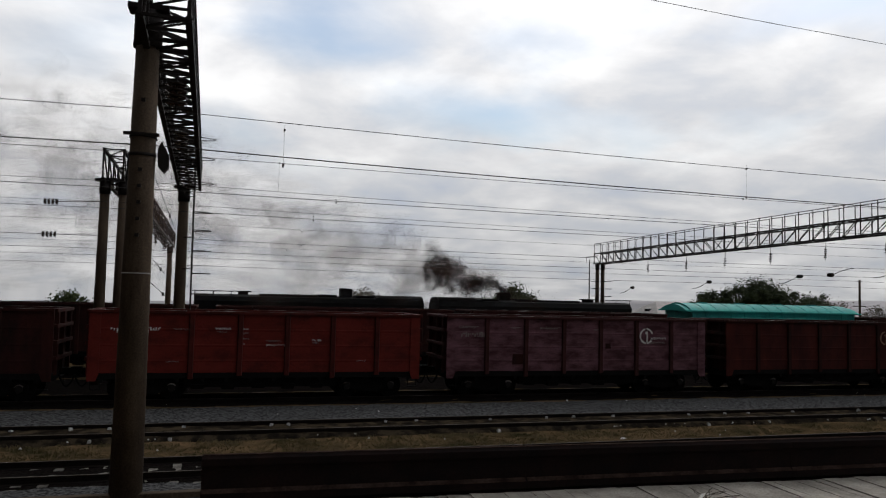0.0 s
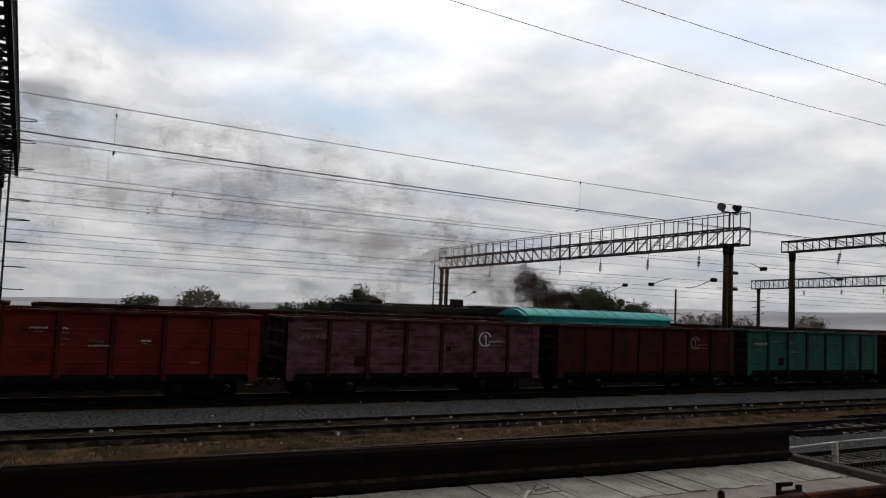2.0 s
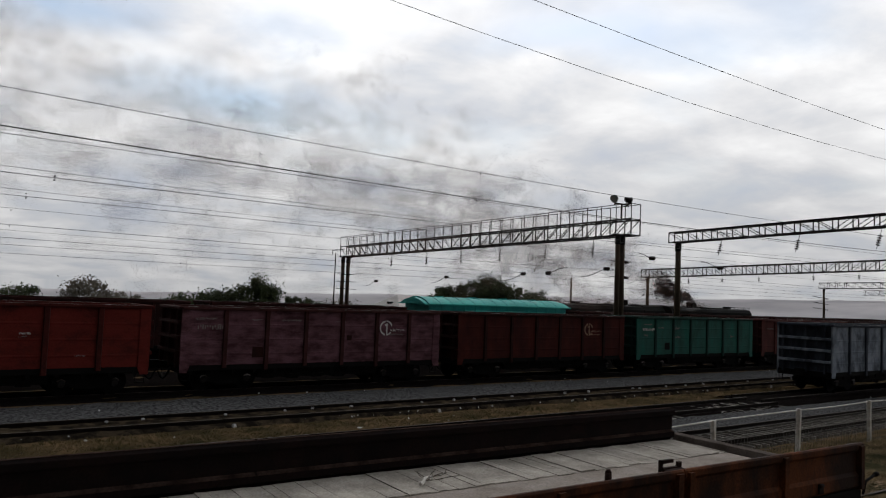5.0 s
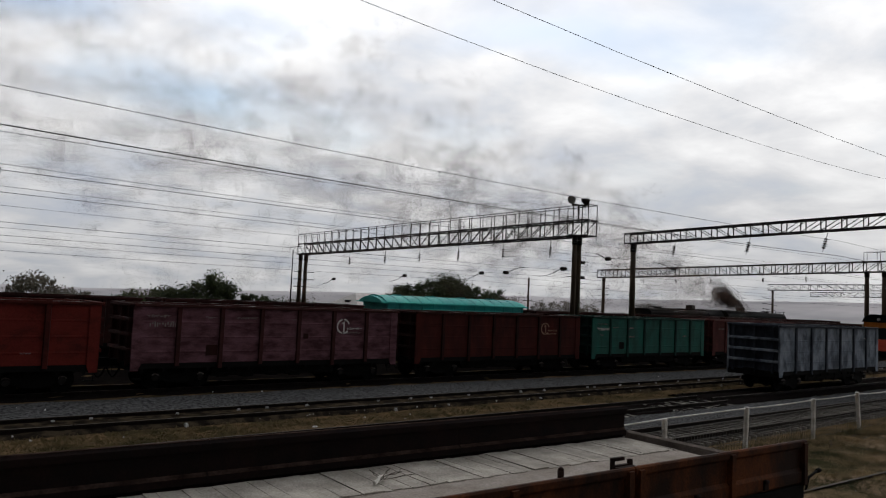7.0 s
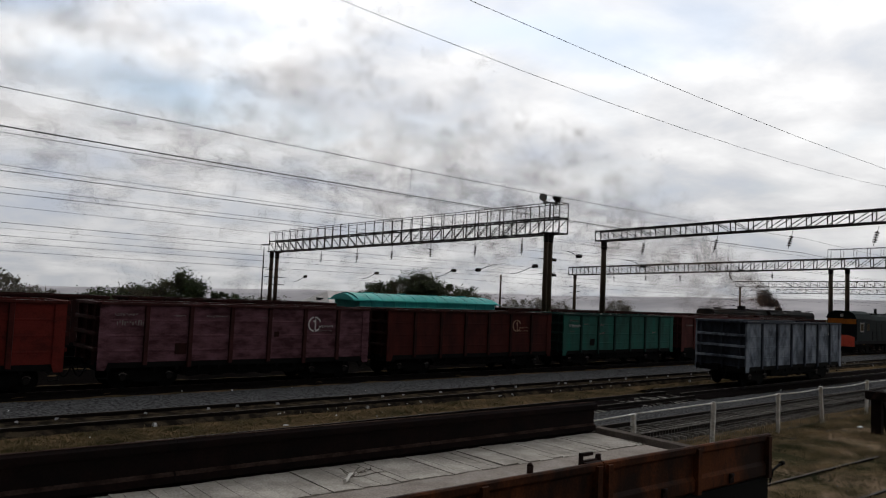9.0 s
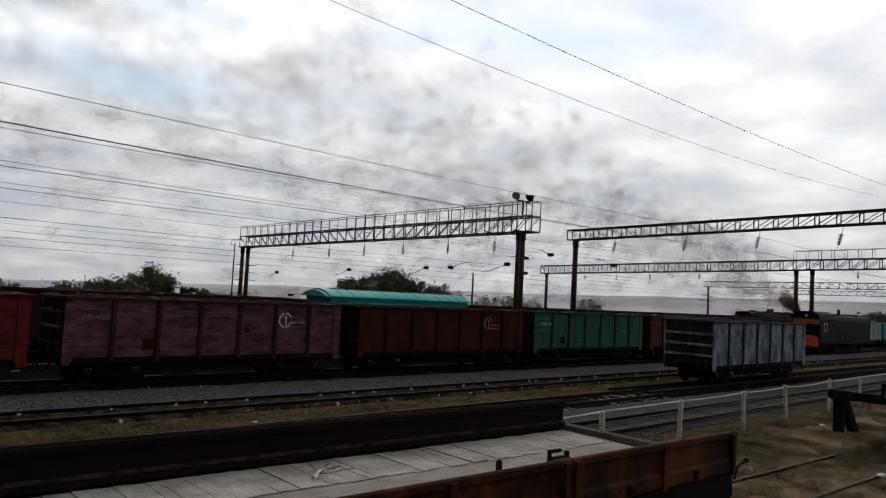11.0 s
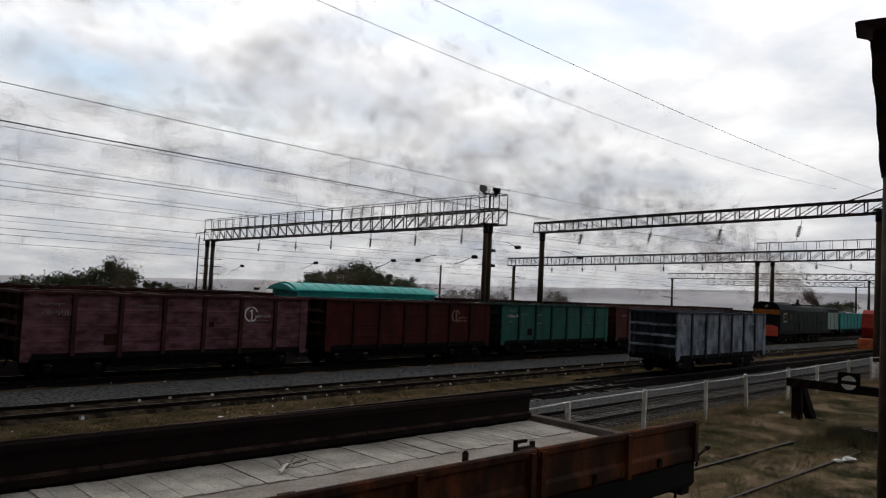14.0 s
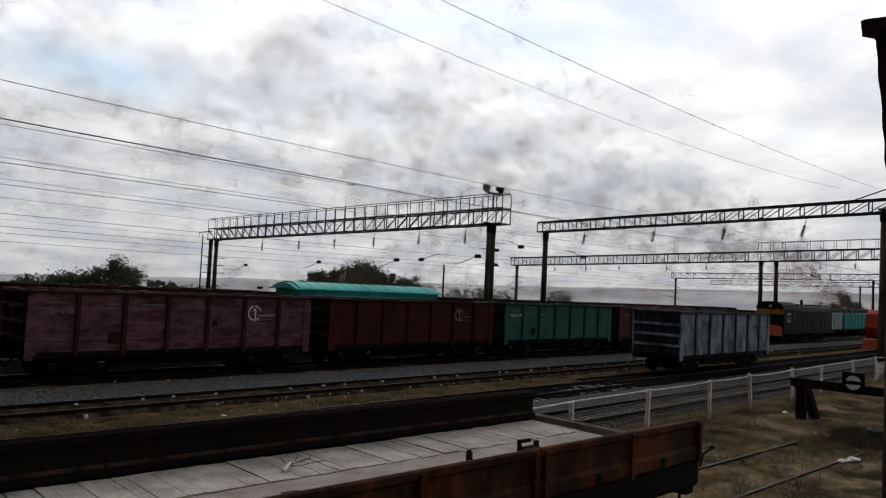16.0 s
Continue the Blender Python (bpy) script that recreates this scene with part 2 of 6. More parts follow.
M_SLEEPER = mat("weathered_concrete_sleeper", (0.24, 0.225, 0.20), (0.10, 0.09, 0.08), 0.9, 0, 3, 40, 0.7, 0.25, per_object=0.25)
M_CONCRETE = mat("weathered_concrete", (0.100, 0.074, 0.052), (0.052, 0.037, 0.026), 0.9, 0, 2.2, 30, 0.6, 0.25, 0.75)
M_STEEL = mat("dark_painted_steel", (0.030, 0.028, 0.028), (0.018, 0.014, 0.013), 0.6, 0.3, 3, 30, 0.5, 0.1)
M_PALESTEEL = mat("grey_galvanised_steel", (0.50, 0.50, 0.50), (0.32, 0.31, 0.30), 0.6, 0.1, 2, 30, 0.6, 0.1)
M_WIRE = plain("tarnished_copper_wire", (0.035, 0.033, 0.033), 0.6, 0.4)
M_INSUL = plain("brown_glazed_porcelain", (0.022, 0.014, 0.012), 0.25)
M_DECK = mat("grey_weathered_planks", (0.46, 0.425, 0.375), (0.27, 0.245, 0.215), 0.9, 0, 2.0, 35, 0.7, 0.25, per_object=0.08)
M_DECKSTEEL = mat("dusty_deck_plate", (0.33, 0.29, 0.26), (0.23, 0.195, 0.165), 0.9, 0, 2.0, 35, 0.7, 0.15)
M_FLAP = mat("dirty_grey_brown_steel", (0.14, 0.115, 0.10), (0.07, 0.055, 0.046), 0.85, 0, 2.0, 30, 0.7, 0.12, spec=0.15)
M_BOARD = mat("rust_brown_steel_board", (0.135, 0.040, 0.011), (0.022, 0.008, 0.004), 0.85, 0.0, 1.6, 30, 0.85, 0.2, 0.5, third=(0.062, 0.019, 0.006), spec=0.2)
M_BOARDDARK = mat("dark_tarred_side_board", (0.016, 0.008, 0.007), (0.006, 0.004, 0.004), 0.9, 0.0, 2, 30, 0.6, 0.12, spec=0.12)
M_EDGELIGHT = mat("brown_edge_highlight", (0.060, 0.040, 0.033), (0.022, 0.014, 0.012), 0.95, 0, 2.5, 30, 0.8, 0.1, spec=0.0)
M_RUST = mat("rusted_steel", (0.040, 0.022, 0.018), (0.016, 0.009, 0.008), 0.9, 0.1, 3, 40, 0.7, 0.2)
M_WHITEPAINT = mat("chipped_white_paint", (0.84, 0.82, 0.78), (0.58, 0.55, 0.50), 0.8, 0, 4, 40, 0.8, 0.1)
M_LOCO = mat("sooty_locomotive_paint", (0.012, 0.012, 0.013), (0.006, 0.006, 0.006), 0.8, 0.0, 2, 30, 0.5, 0.05, spec=0.12)
M_LOCOGREEN = mat("dull_green_locomotive_paint", (0.016, 0.028, 0.027), (0.009, 0.014, 0.014), 0.75, 0, 1.2, 30, 0.6, 0.05, spec=0.12)
M_LOCORED = mat("red_locomotive_paint", (0.42, 0.045, 0.03), (0.25, 0.03, 0.022), 0.5, 0, 1.5, 30, 0.6, 0.05)
M_ORANGE = mat("orange_warning_paint", (0.62, 0.20, 0.03), (0.42, 0.13, 0.025), 0.55, 0, 2, 30, 0.6, 0.05)
M_BUFFERRED = mat("bright_red_beam_paint", (0.95, 0.16, 0.10), (0.80, 0.11, 0.07), 0.5, 0, 2, 30, 0.5, 0.05)
M_PLOW = mat("orange_red_plough_paint", (0.52, 0.11, 0.035), (0.20, 0.05, 0.02), 0.6, 0, 2.5, 30, 0.8, 0.05)
M_LEAF = mat("dull_green_leaves", (0.052, 0.068, 0.022), (0.020, 0.032, 0.012), 0.75, 0, 0.8, 9, 0.8, 0.0, per_object=0.15)
# dry leaves made lighter and greyer, with distance haze put into the colour
M_LEAFDRY = mat("hazed_dry_leaves", (0.17, 0.15, 0.115), (0.085, 0.078, 0.06), 0.8, 0, 0.8, 9, 0.8, 0.0)
M_BARK = mat("grey_bark", (0.10, 0.08, 0.06), (0.05, 0.04, 0.03), 0.9, 0, 4, 30, 0.6, 0.3)
# pale base and emission stand in for the haze before the hills
M_HILL = mat("hazy_glowing_hills", (0.35, 0.335, 0.345), (0.29, 0.285, 0.30), 1.0, 0, 0.004, 0.002, 0.6, 0.0, spec=0.0, glow=0.32)
M_ROOFING = mat("grey_slate_roofing", (0.72, 0.69, 0.67), (0.56, 0.54, 0.52), 0.8, 0, 0.8, 12, 0.6, 0.1)
M_WALLPALE = mat("pale_plaster", (0.66, 0.63, 0.59), (0.5, 0.48, 0.45), 0.9, 0, 0.8, 12, 0.6, 0.1)
M_GLASS = plain("dark_window_glass", (0.02, 0.022, 0.025), 0.1)
M_LAMPGLASS = plain("frosted_lamp_glass", (0.55, 0.55, 0.55), 0.3)


def smoke_mat(name, colour, alpha, scale=0.8):
    """Soot: very thin flakes, faded towards their rims and broken by soft noise, that add up where many lie behind one another."""
    m = bpy.data.materials.new(name)
    m.use_nodes = True
    nt = m.node_tree
    N, L = nt.nodes, nt.links
    N.clear()
    out = N.new("ShaderNodeOutputMaterial")
    mix = N.new("ShaderNodeMixShader")
    clear = N.new("ShaderNodeBsdfTransparent")
    both = N.new("ShaderNodeMixShader")
    soot, glow = N.new("ShaderNodeBsdfDiffuse"), N.new("ShaderNodeBsdfTranslucent")
    for b in (soot, glow):
        b.inputs["Color"].default_value = (*colour, 1)
    L.new(soot.outputs[0], both.inputs[1]); L.new(glow.outputs[0], both.inputs[2])
    uv = N.new("ShaderNodeUVMap"); uv.uv_map = "flake"
    ln = N.new("ShaderNodeVectorMath"); ln.operation = "LENGTH"
    L.new(uv.outputs[0], ln.inputs[0])
    rim = N.new("ShaderNodeMapRange"); rim.interpolation_type = "SMOOTHERSTEP"
    rim.inputs["From Min"].default_value, rim.inputs["From Max"].default_value = 1.0, 0.0
    L.new(ln.outputs["Value"], rim.inputs["Value"])
    tc = N.new("ShaderNodeTexCoord")
    n = N.new("ShaderNodeTexNoise")
    n.inputs["Scale"].default_value, n.inputs["Detail"].default_value = scale, 3.0
    L.new(tc.outputs["Object"], n.inputs["Vector"])
    nr = N.new("ShaderNodeMapRange")
    nr.interpolation_type = "SMOOTHSTEP"
    nr.inputs["From Min"].default_value, nr.inputs["From Max"].default_value = 0.34, 0.66
    nr.inputs["To Min"].default_value, nr.inputs["To Max"].default_value = alpha * 0.35, alpha * 1.65
    L.new(n.outputs["Fac"], nr.inputs["Value"])
    mul = N.new("ShaderNodeMath"); mul.operation = "MULTIPLY"
    L.new(rim.outputs[0], mul.inputs[0]); L.new(nr.outputs[0], mul.inputs[1])
    L.new(mul.outputs[0], mix.inputs[0])
    L.new(clear.outputs[0], mix.inputs[1]); L.new(both.outputs[0], mix.inputs[2])
    L.new(mix.outputs[0], out.inputs["Surface"])
    return m


M_SOOT = smoke_mat("thin_brown_smoke", (0.20, 0.130, 0.100), 0.020, 0.6)
M_SOOTTHIN = smoke_mat("pale_brown_smoke", (0.27, 0.185, 0.150), 0.011, 0.45)
M_VEIL = smoke_mat("brown_smoke_haze", (0.31, 0.215, 0.175), 0.017, 0.35)
M_HAZE = smoke_mat("wide_brown_haze", (0.38, 0.27, 0.225), 0.025, 0.25)
M_SOOTDENSE = smoke_mat("dense_black_smoke", (0.022, 0.019, 0.020), 0.27, 1.2)
M_GRASS = mat("dry_grass_blades", (0.23, 0.175, 0.095), (0.070, 0.068, 0.030), 0.9, 0, 0.9, 9, 0.8, 0.0)
M_GRASSDRY = mat("bleached_grass_blades", (0.34, 0.25, 0.14), (0.050, 0.056, 0.020), 0.9, 0, 0.6, 9, 1.1, 0.0)
M_WEED = mat("dark_green_weeds", (0.060, 0.058, 0.026), (0.016, 0.017, 0.009), 0.9, 0, 2.0, 9, 0.9, 0.0)
M_MESH = plain("dull_fence_wire", (0.10, 0.09, 0.08), 0.8)
M_PLASTIC = plain("white_crumpled_bag", (0.62, 0.62, 0.60), 0.6)


# ---- mesh helpers ----
def box(bm, x0, x1, y0, y1, z0, z1):
    v = [bm.verts.new(p) for p in ((x0, y0, z0), (x1, y0, z0), (x1, y1, z0), (x0, y1, z0), (x0, y0, z1), (x1, y0, z1), (x1, y1, z1), (x0, y1, z1))]
    for f in ((3, 2, 1, 0), (4, 5, 6, 7), (0, 1, 5, 4), (1, 2, 6, 5), (2, 3, 7, 6), (3, 0, 4, 7)):
        bm.faces.new([v[i] for i in f])
    return v


def frame_axes(p, q):
    d = (Vector(q) - Vector(p)).normalized()
    up = Vector((0, 0, 1)) if abs(d.z) < 0.95 else Vector((1, 0, 0))
    side = d.cross(up).normalized()
    return d, side, side.cross(d).normalized()


def beam(bm, p, q, w, h=None):
    """A square bar from p to q, w wide and h deep."""
    h = h or w
    p, q = Vector(p), Vector(q)
    d, s, u = frame_axes(p, q)
    c = [s * (a * w / 2) + u * (b * h / 2) for a, b in ((-1, -1), (1, -1), (1, 1), (-1, 1))]
    v = [bm.verts.new(p + k) for k in c] + [bm.verts.new(q + k) for k in c]
    for f in ((3, 2, 1, 0), (4, 5, 6, 7), (0, 1, 5, 4), (1, 2, 6, 5), (2, 3, 7, 6), (3, 0, 4, 7)):
        bm.faces.new([v[i] for i in f])


def tube(bm, p, q, r0, r1=None, n=10, caps=True):
    r1 = r0 if r1 is None else r1
    p, q = Vector(p), Vector(q)
    d, s, u = frame_axes(p, q)
    a = [bm.verts.new(p + (s * math.cos(k * 2 * math.pi / n) + u * math.sin(k * 2 * math.pi / n)) * r0) for k in range(n)]
    b = [bm.verts.new(q + (s * math.cos(k * 2 * math.pi / n) + u * math.sin(k * 2 * math.pi / n)) * r1) for k in range(n)]
    for k in range(n):
        f = bm.faces.new((a[k], a[(k + 1) % n], b[(k + 1) % n], b[k]))
        f.smooth = n > 6
    if caps:
        bm.faces.new(a[::-1]); bm.faces.new(b)


def sweep(bm, pts, r, n=5):
    """One continuous bent tube through the points."""
    prev = None
    pts = [Vector(p) for p in pts]
    for i, p in enumerate(pts):
        d, s, u = frame_axes(pts[max(0, i - 1)], pts[min(len(pts) - 1, i + 1)])
        ring = [bm.verts.new(p + (s * math.cos(k * 2 * math.pi / n) + u * math.sin(k * 2 * math.pi / n)) * r) for k in range(n)]
        if prev:
            for k in range(n):
                bm.faces.new((prev[k], prev[(k + 1) % n], ring[(k + 1) % n], ring[k])).smooth = True
        else:
            bm.faces.new(ring[::-1])
        prev = ring
    bm.faces.new(prev)


def prism(bm, outline, x0, x1, axis="x"):
    """A solid with the outline (pairs) swept along an axis."""
    def place(u, v, w):
        return {"x": (w, u, v), "y": (u, w, v), "z": (u, v, w)}[axis]
    a = [bm.verts.new(place(u, v, x0)) for u, v in outline]
    b = [bm.verts.new(place(u, v, x1)) for u, v in outline]
    n = len(outline)
    for k in range(n):
        bm.faces.new((a[k], a[(k + 1) % n], b[(k + 1) % n], b[k]))
    bm.faces.new(a[::-1]); bm.faces.new(b)


def mesh_of(bm, name, material):
    bmesh.ops.recalc_face_normals(bm, faces=bm.faces)
    me = bpy.data.meshes.new(name)
    bm.to_mesh(me); bm.free()
    me.materials.append(material)
    return me


def bevelled(bm, w=0.012):
    bmesh.ops.bevel(bm, geom=list(bm.edges), offset=w, segments=1, affect="EDGES", profile=0.5)
    return bm


def part(name, bm, material, parent, label="", m=None):
    ob = new(name, mesh_of(bm, name, material))
    ob.parent = parent
    if m is not None:
        ob.matrix_basis = m
    if label:
        tagged(ob, label)
    return ob


def share(name, me, parent, m, label=""):
    ob = new(name, me)
    ob.parent = parent
    ob.matrix_basis = m
    if label:
        tagged(ob, label)
    return ob


def thing(name, m, label, category, group="", kind=""):
    ob = new(name)
    ob.empty_display_size = 0.3
    ob.matrix_basis = m
    return tagged(ob, label, category, group, kind)


def solid(name, bm, material, m, label, category, group="", kind=""):
    ob = new(name, mesh_of(bm, name, material))
    ob.matrix_basis = m
    return tagged(ob, label, category, group, kind)


# ---- ground ----
T_FLAT, T_THREE, T_TWO, T_ONE = 6.75, 19.6, 24.65, 31.6     # track centres across the yard
RAIL_NEAR = 0.60                                            # the siding lies on a terrace


def smooth(a, b, v):
    k = min(1, max(0, (v - a) / (b - a)))
    return k * k * (3 - 2 * k)


def ground_height(x, y):
    z = -0.16 + 0.66 * (1 - smooth(10.3, 14.0, y))
    z -= 0.09 * smooth(12.5, 13.5, y) * (1 - smooth(25.8, 26.8, y))     # the tracks lie in a shallow trough
    if y > 60:
        z -= 0.024 * (min(y, 5200) - 60)          # the land falls away behind the yard
    return z


def build_ground():
    def lines(fine_lo, fine_hi, step, far):
        v = list(np.arange(fine_lo, fine_hi + 0.01, step))
        s, k = step, fine_hi
        while k < far:
            s *= 1.35; k += s; v.append(k)
        s, k = step, fine_lo
        while k > -far:
            s *= 1.35; k -= s; v.insert(0, k)
        return v
    xs, ys = lines(-12, 70, 0.8, 4500), lines(2, 36, 0.5, 4500)
    bm = bmesh.new()
    g = [[bm.verts.new((x, y, ground_height(x, y) + (0.05 * noise.noise((x * 0.8, y * 0.8, 0)) + 0.02 * noise.noise((x * 3, y * 3, 5)) if abs(y) < 60 else 0))) for x in xs] for y in ys]
    for j in range(len(ys) - 1):
        for i in range(len(xs) - 1):
            bm.faces.new((g[j][i], g[j][i + 1], g[j + 1][i + 1], g[j + 1][i])).smooth = True
    ob = new("ground", mesh_of(bm, "ground", M_GROUND))
    tagged(ob, "dry autumn grass and bare earth between the tracks", "ground", kind="structure")


build_ground()


def build_hills():
    """A low pale ridge far behind the yard, falling towards one side."""
    bm = bmesh.new()
    prev = None
    for k in range(141):
        b = -50 + k * 1.0
        r = 2600.0
        a = -1.15 + (b + 13) * 0.0235 + 0.16 * noise.noise((b * 0.11, 3.3, 0)) + 0.07 * noise.noise((b * 0.4, 1.3, 0))
        x, y = r * math.sin(radians(b)), r * math.cos(radians(b))
        top = 4.33 + r * math.tan(radians(a))
        row = [bm.verts.new((x * 0.72, y * 0.72, top - 75)), bm.verts.new((x * 0.9, y * 0.9, top - 14)), bm.verts.new((x, y, top)), bm.verts.new((x * 1.2, y * 1.2, top - 90))]
        if prev:
            for i in range(3):
                bm.faces.new((prev[i], row[i], row[i + 1], prev[i + 1])).smooth = True
        prev = row
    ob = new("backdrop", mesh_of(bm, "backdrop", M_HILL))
    tagged(ob, "far hills behind the railway yard, haze put in as glow", "hills", kind="structure")


build_hills()


# ---- tracks ----
def rail_outline():
    return [(-0.075, -0.18), (0.075, -0.18), (0.075, -0.165), (0.012, -0.14), (0.012, -0.045), (0.036, -0.035), (0.036, 0.0), (-0.036, 0.0), (-0.036, -0.035), (-0.012, -0.045), (-0.012, -0.14), (-0.075, -0.165)]


def build_track(name, yc, x0, x1, z, label, material_bed, sleepers=True, bed=0.06, width=1.75, gap=0.55, tie=1.0):
    t = thing(name, pose(0, yc, z), label, "railway track", "railway tracks", "structure")
    for s in (-1, 1):
        bm = bmesh.new()
        prism(bm, [(s * 0.795 + a, b) for a, b in rail_outline()], x0, x1)
        part("rail", bm, M_RAIL, t)
        bm = bmesh.new()
        box(bm, x0, x1, s * 0.795 - 0.030, s * 0.795 + 0.030, 0.0, 0.004)
        part("rail_head", bm, M_RAILTOP, t, "polished running surface")
    if bed:
        bm = bmesh.new()
        prev = None
        x = x0
        while x <= x1 + 0.01:
            row = []
            for k in range(15):
                u = -1 + k / 7
                e = abs(u)
                yy = u * (width + 0.5)
                zz = -0.22 + bed if e < 0.78 else -0.22 + bed - (e - 0.78) / 0.22 * 0.34
                row.append(bm.verts.new((x, yy + 0.05 * noise.noise((x, u * 5, yc)), zz + 0.035 * noise.noise((x * 2.2, yy * 2.2, yc)) + 0.02 * noise.noise((x * 7, yy * 7, yc)))))
            if prev:
                for k in range(14):
                    bm.faces.new((prev[k], row[k], row[k + 1], prev[k + 1])).smooth = True
            prev = row
            x += 0.4 if x < 60 else 2.0
        part("ballast_bed", bm, material_bed, t)
    if sleepers:
        bm = bmesh.new()
        prism(bm, [(-0.13 * tie, -0.36), (0.13 * tie, -0.36), (0.105 * tie, -0.165), (-0.105 * tie, -0.165)], -1.32, 1.32, "y")
        me = mesh_of(bm, "sleeper", M_SLEEPER)
        n = 0
        x = x0 + 0.3
        far = bmesh.new()
        while x < x1:
            if n < 150:
                share("sleeper", me, t, pose(x, 0, 0.015 * random.uniform(-1, 1), 0, 0, random.uniform(-1.5, 1.5)))
            else:
                box(far, x - 0.12, x + 0.12, -1.32, 1.32, -0.36, -0.17)
            x += gap; n += 1
        if len(far.verts):
            tagged(part("far_sleepers", far, M_SLEEPER, t), kind="stuff")
        else:
            far.free()
    return t


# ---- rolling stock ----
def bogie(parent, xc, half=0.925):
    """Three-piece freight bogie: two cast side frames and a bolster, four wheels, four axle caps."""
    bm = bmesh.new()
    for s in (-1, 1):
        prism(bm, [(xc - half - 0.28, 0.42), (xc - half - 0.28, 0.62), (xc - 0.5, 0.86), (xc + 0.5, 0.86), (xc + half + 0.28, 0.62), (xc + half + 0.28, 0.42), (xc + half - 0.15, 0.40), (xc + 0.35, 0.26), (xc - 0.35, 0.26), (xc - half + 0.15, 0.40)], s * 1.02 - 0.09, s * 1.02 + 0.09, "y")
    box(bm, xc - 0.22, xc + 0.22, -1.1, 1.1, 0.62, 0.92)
    # block added for brake rigging and the shade between the wheels
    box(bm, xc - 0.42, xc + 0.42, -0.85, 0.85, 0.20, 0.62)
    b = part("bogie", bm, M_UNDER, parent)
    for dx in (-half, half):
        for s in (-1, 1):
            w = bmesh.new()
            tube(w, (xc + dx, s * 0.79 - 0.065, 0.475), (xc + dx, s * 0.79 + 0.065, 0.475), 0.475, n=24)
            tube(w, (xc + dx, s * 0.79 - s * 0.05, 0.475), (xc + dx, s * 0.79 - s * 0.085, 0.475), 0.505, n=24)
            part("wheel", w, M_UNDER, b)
            c = bmesh.new()
            tube(c, (xc + dx, s * 1.11, 0.475), (xc + dx, s * 1.19, 0.475), 0.14, 0.12, n=14)
            part("axle_cap", c, M_STEEL, b)
            c = bmesh.new()
            for k in range(5):
                a0, a1 = radians(35 + k * 22), radians(35 + (k + 1) * 22)
                beam(c, (xc + dx + 0.17 * math.cos(a0), s * 1.15, 0.475 + 0.17 * math.sin(a0)), (xc + dx + 0.17 * math.cos(a1), s * 1.15, 0.475 + 0.17 * math.sin(a1)), 0.08, 0.025)
            part("axle_box_rim", c, M_RIM, b, "bright arc over the axle box")
    return b


def coupler(parent, x, s):
    bm = bmesh.new()
    box(bm, min(x, x + s * 0.5), max(x, x + s * 0.5), -0.12, 0.12, 0.92, 1.16)
    box(bm, min(x + s * 0.42, x + s * 0.62), max(x + s * 0.42, x + s * 0.62), -0.2, 0.2, 0.88, 1.22)
    c = part("coupler", bm, M_UNDER, parent)
    bm = bmesh.new()
    sweep(bm, [(x + s * (0.05 + 0.55 * u / 8), -0.42, 0.95 - 0.45 * math.sin(math.pi * u / 8)) for u in range(9)], 0.035, 6)
    part("brake_hose", bm, M_UNDER, c)


def mark_bars(parent, x, z, w, h, material, y, rows=1, name="stencil_marking"):
    """Lines of stencilled writing too small or private to letter: bars of the same size."""
    h *= 0.82
    bm = bmesh.new()
    rnd = random.Random(int(x * 100 + z * 1000))
    for r in range(rows):
        u = 0.0
        zz = z - r * h * 1.7
        while u < w:
            k = min(w - u, rnd.uniform(0.16, 0.26) * h)
            lift = rnd.choice((0.0, 0.0, 0.4, 0.5)) * h
            box(bm, x + u, x + u + k, y - 0.006, y + 0.006, zz + lift, zz + max(lift + 0.35 * h, h * rnd.uniform(0.6, 1.0)))
            if rnd.random() < 0.55:
                v = zz + h * rnd.choice((0.0, 0.42, 0.84))
                box(bm, x + u + k, x + u + k + h * 0.24, y - 0.006, y + 0.006, v, v + h * 0.14)
            u += k + h * rnd.choice((0.24, 0.24, 0.36))
    return tagged(part(name, bm, material, parent), kind="stuff")


def emblem(parent, x, z, r, material, y):
    """A broken ring with an upright stroke inside it and two lines of bars beside it."""
    bm = bmesh.new()
    n = 26
    for k in range(n):
        a0, a1 = radians(20 + k * 300 / n), radians(20 + (k + 1) * 300 / n)
        if 78 < math.degrees(a0) < 98 or 255 < math.degrees(a0) < 268:
            continue
        v = []
        for rr, a in ((r, a0), (r, a1), (r * 0.80, a1), (r * 0.80, a0)):
            v.append((x + rr * math.cos(a), z + rr * math.sin(a)))
        f = [bm.verts.new((p[0], y - 0.007, p[1])) for p in v]
        g = [bm.verts.new((p[0], y - 0.001, p[1])) for p in v]
        bm.faces.new(f)
        for i in range(4):
            bm.faces.new((f[i], f[(i + 1) % 4], g[(i + 1) % 4], g[i]))
    box(bm, x + 0.0, x + r * 0.2, y - 0.007, y, z - r * 0.75, z + r * 0.62)
    box(bm, x - r * 0.22, x + 0.0, y - 0.007, y, z + r * 0.3, z + r * 0.5)
    e = part("emblem", bm, material, parent, "painted ring emblem")
    mark_bars(e, x + r * 0.62, z - r * 0.42, r * 2.2, r * 0.34, material, y)
    mark_bars(e, x + r * 0.55, z - r * 0.95, r * 2.1, r * 0.26, M_DIMWHITE if material is M_WHITE else material, y)


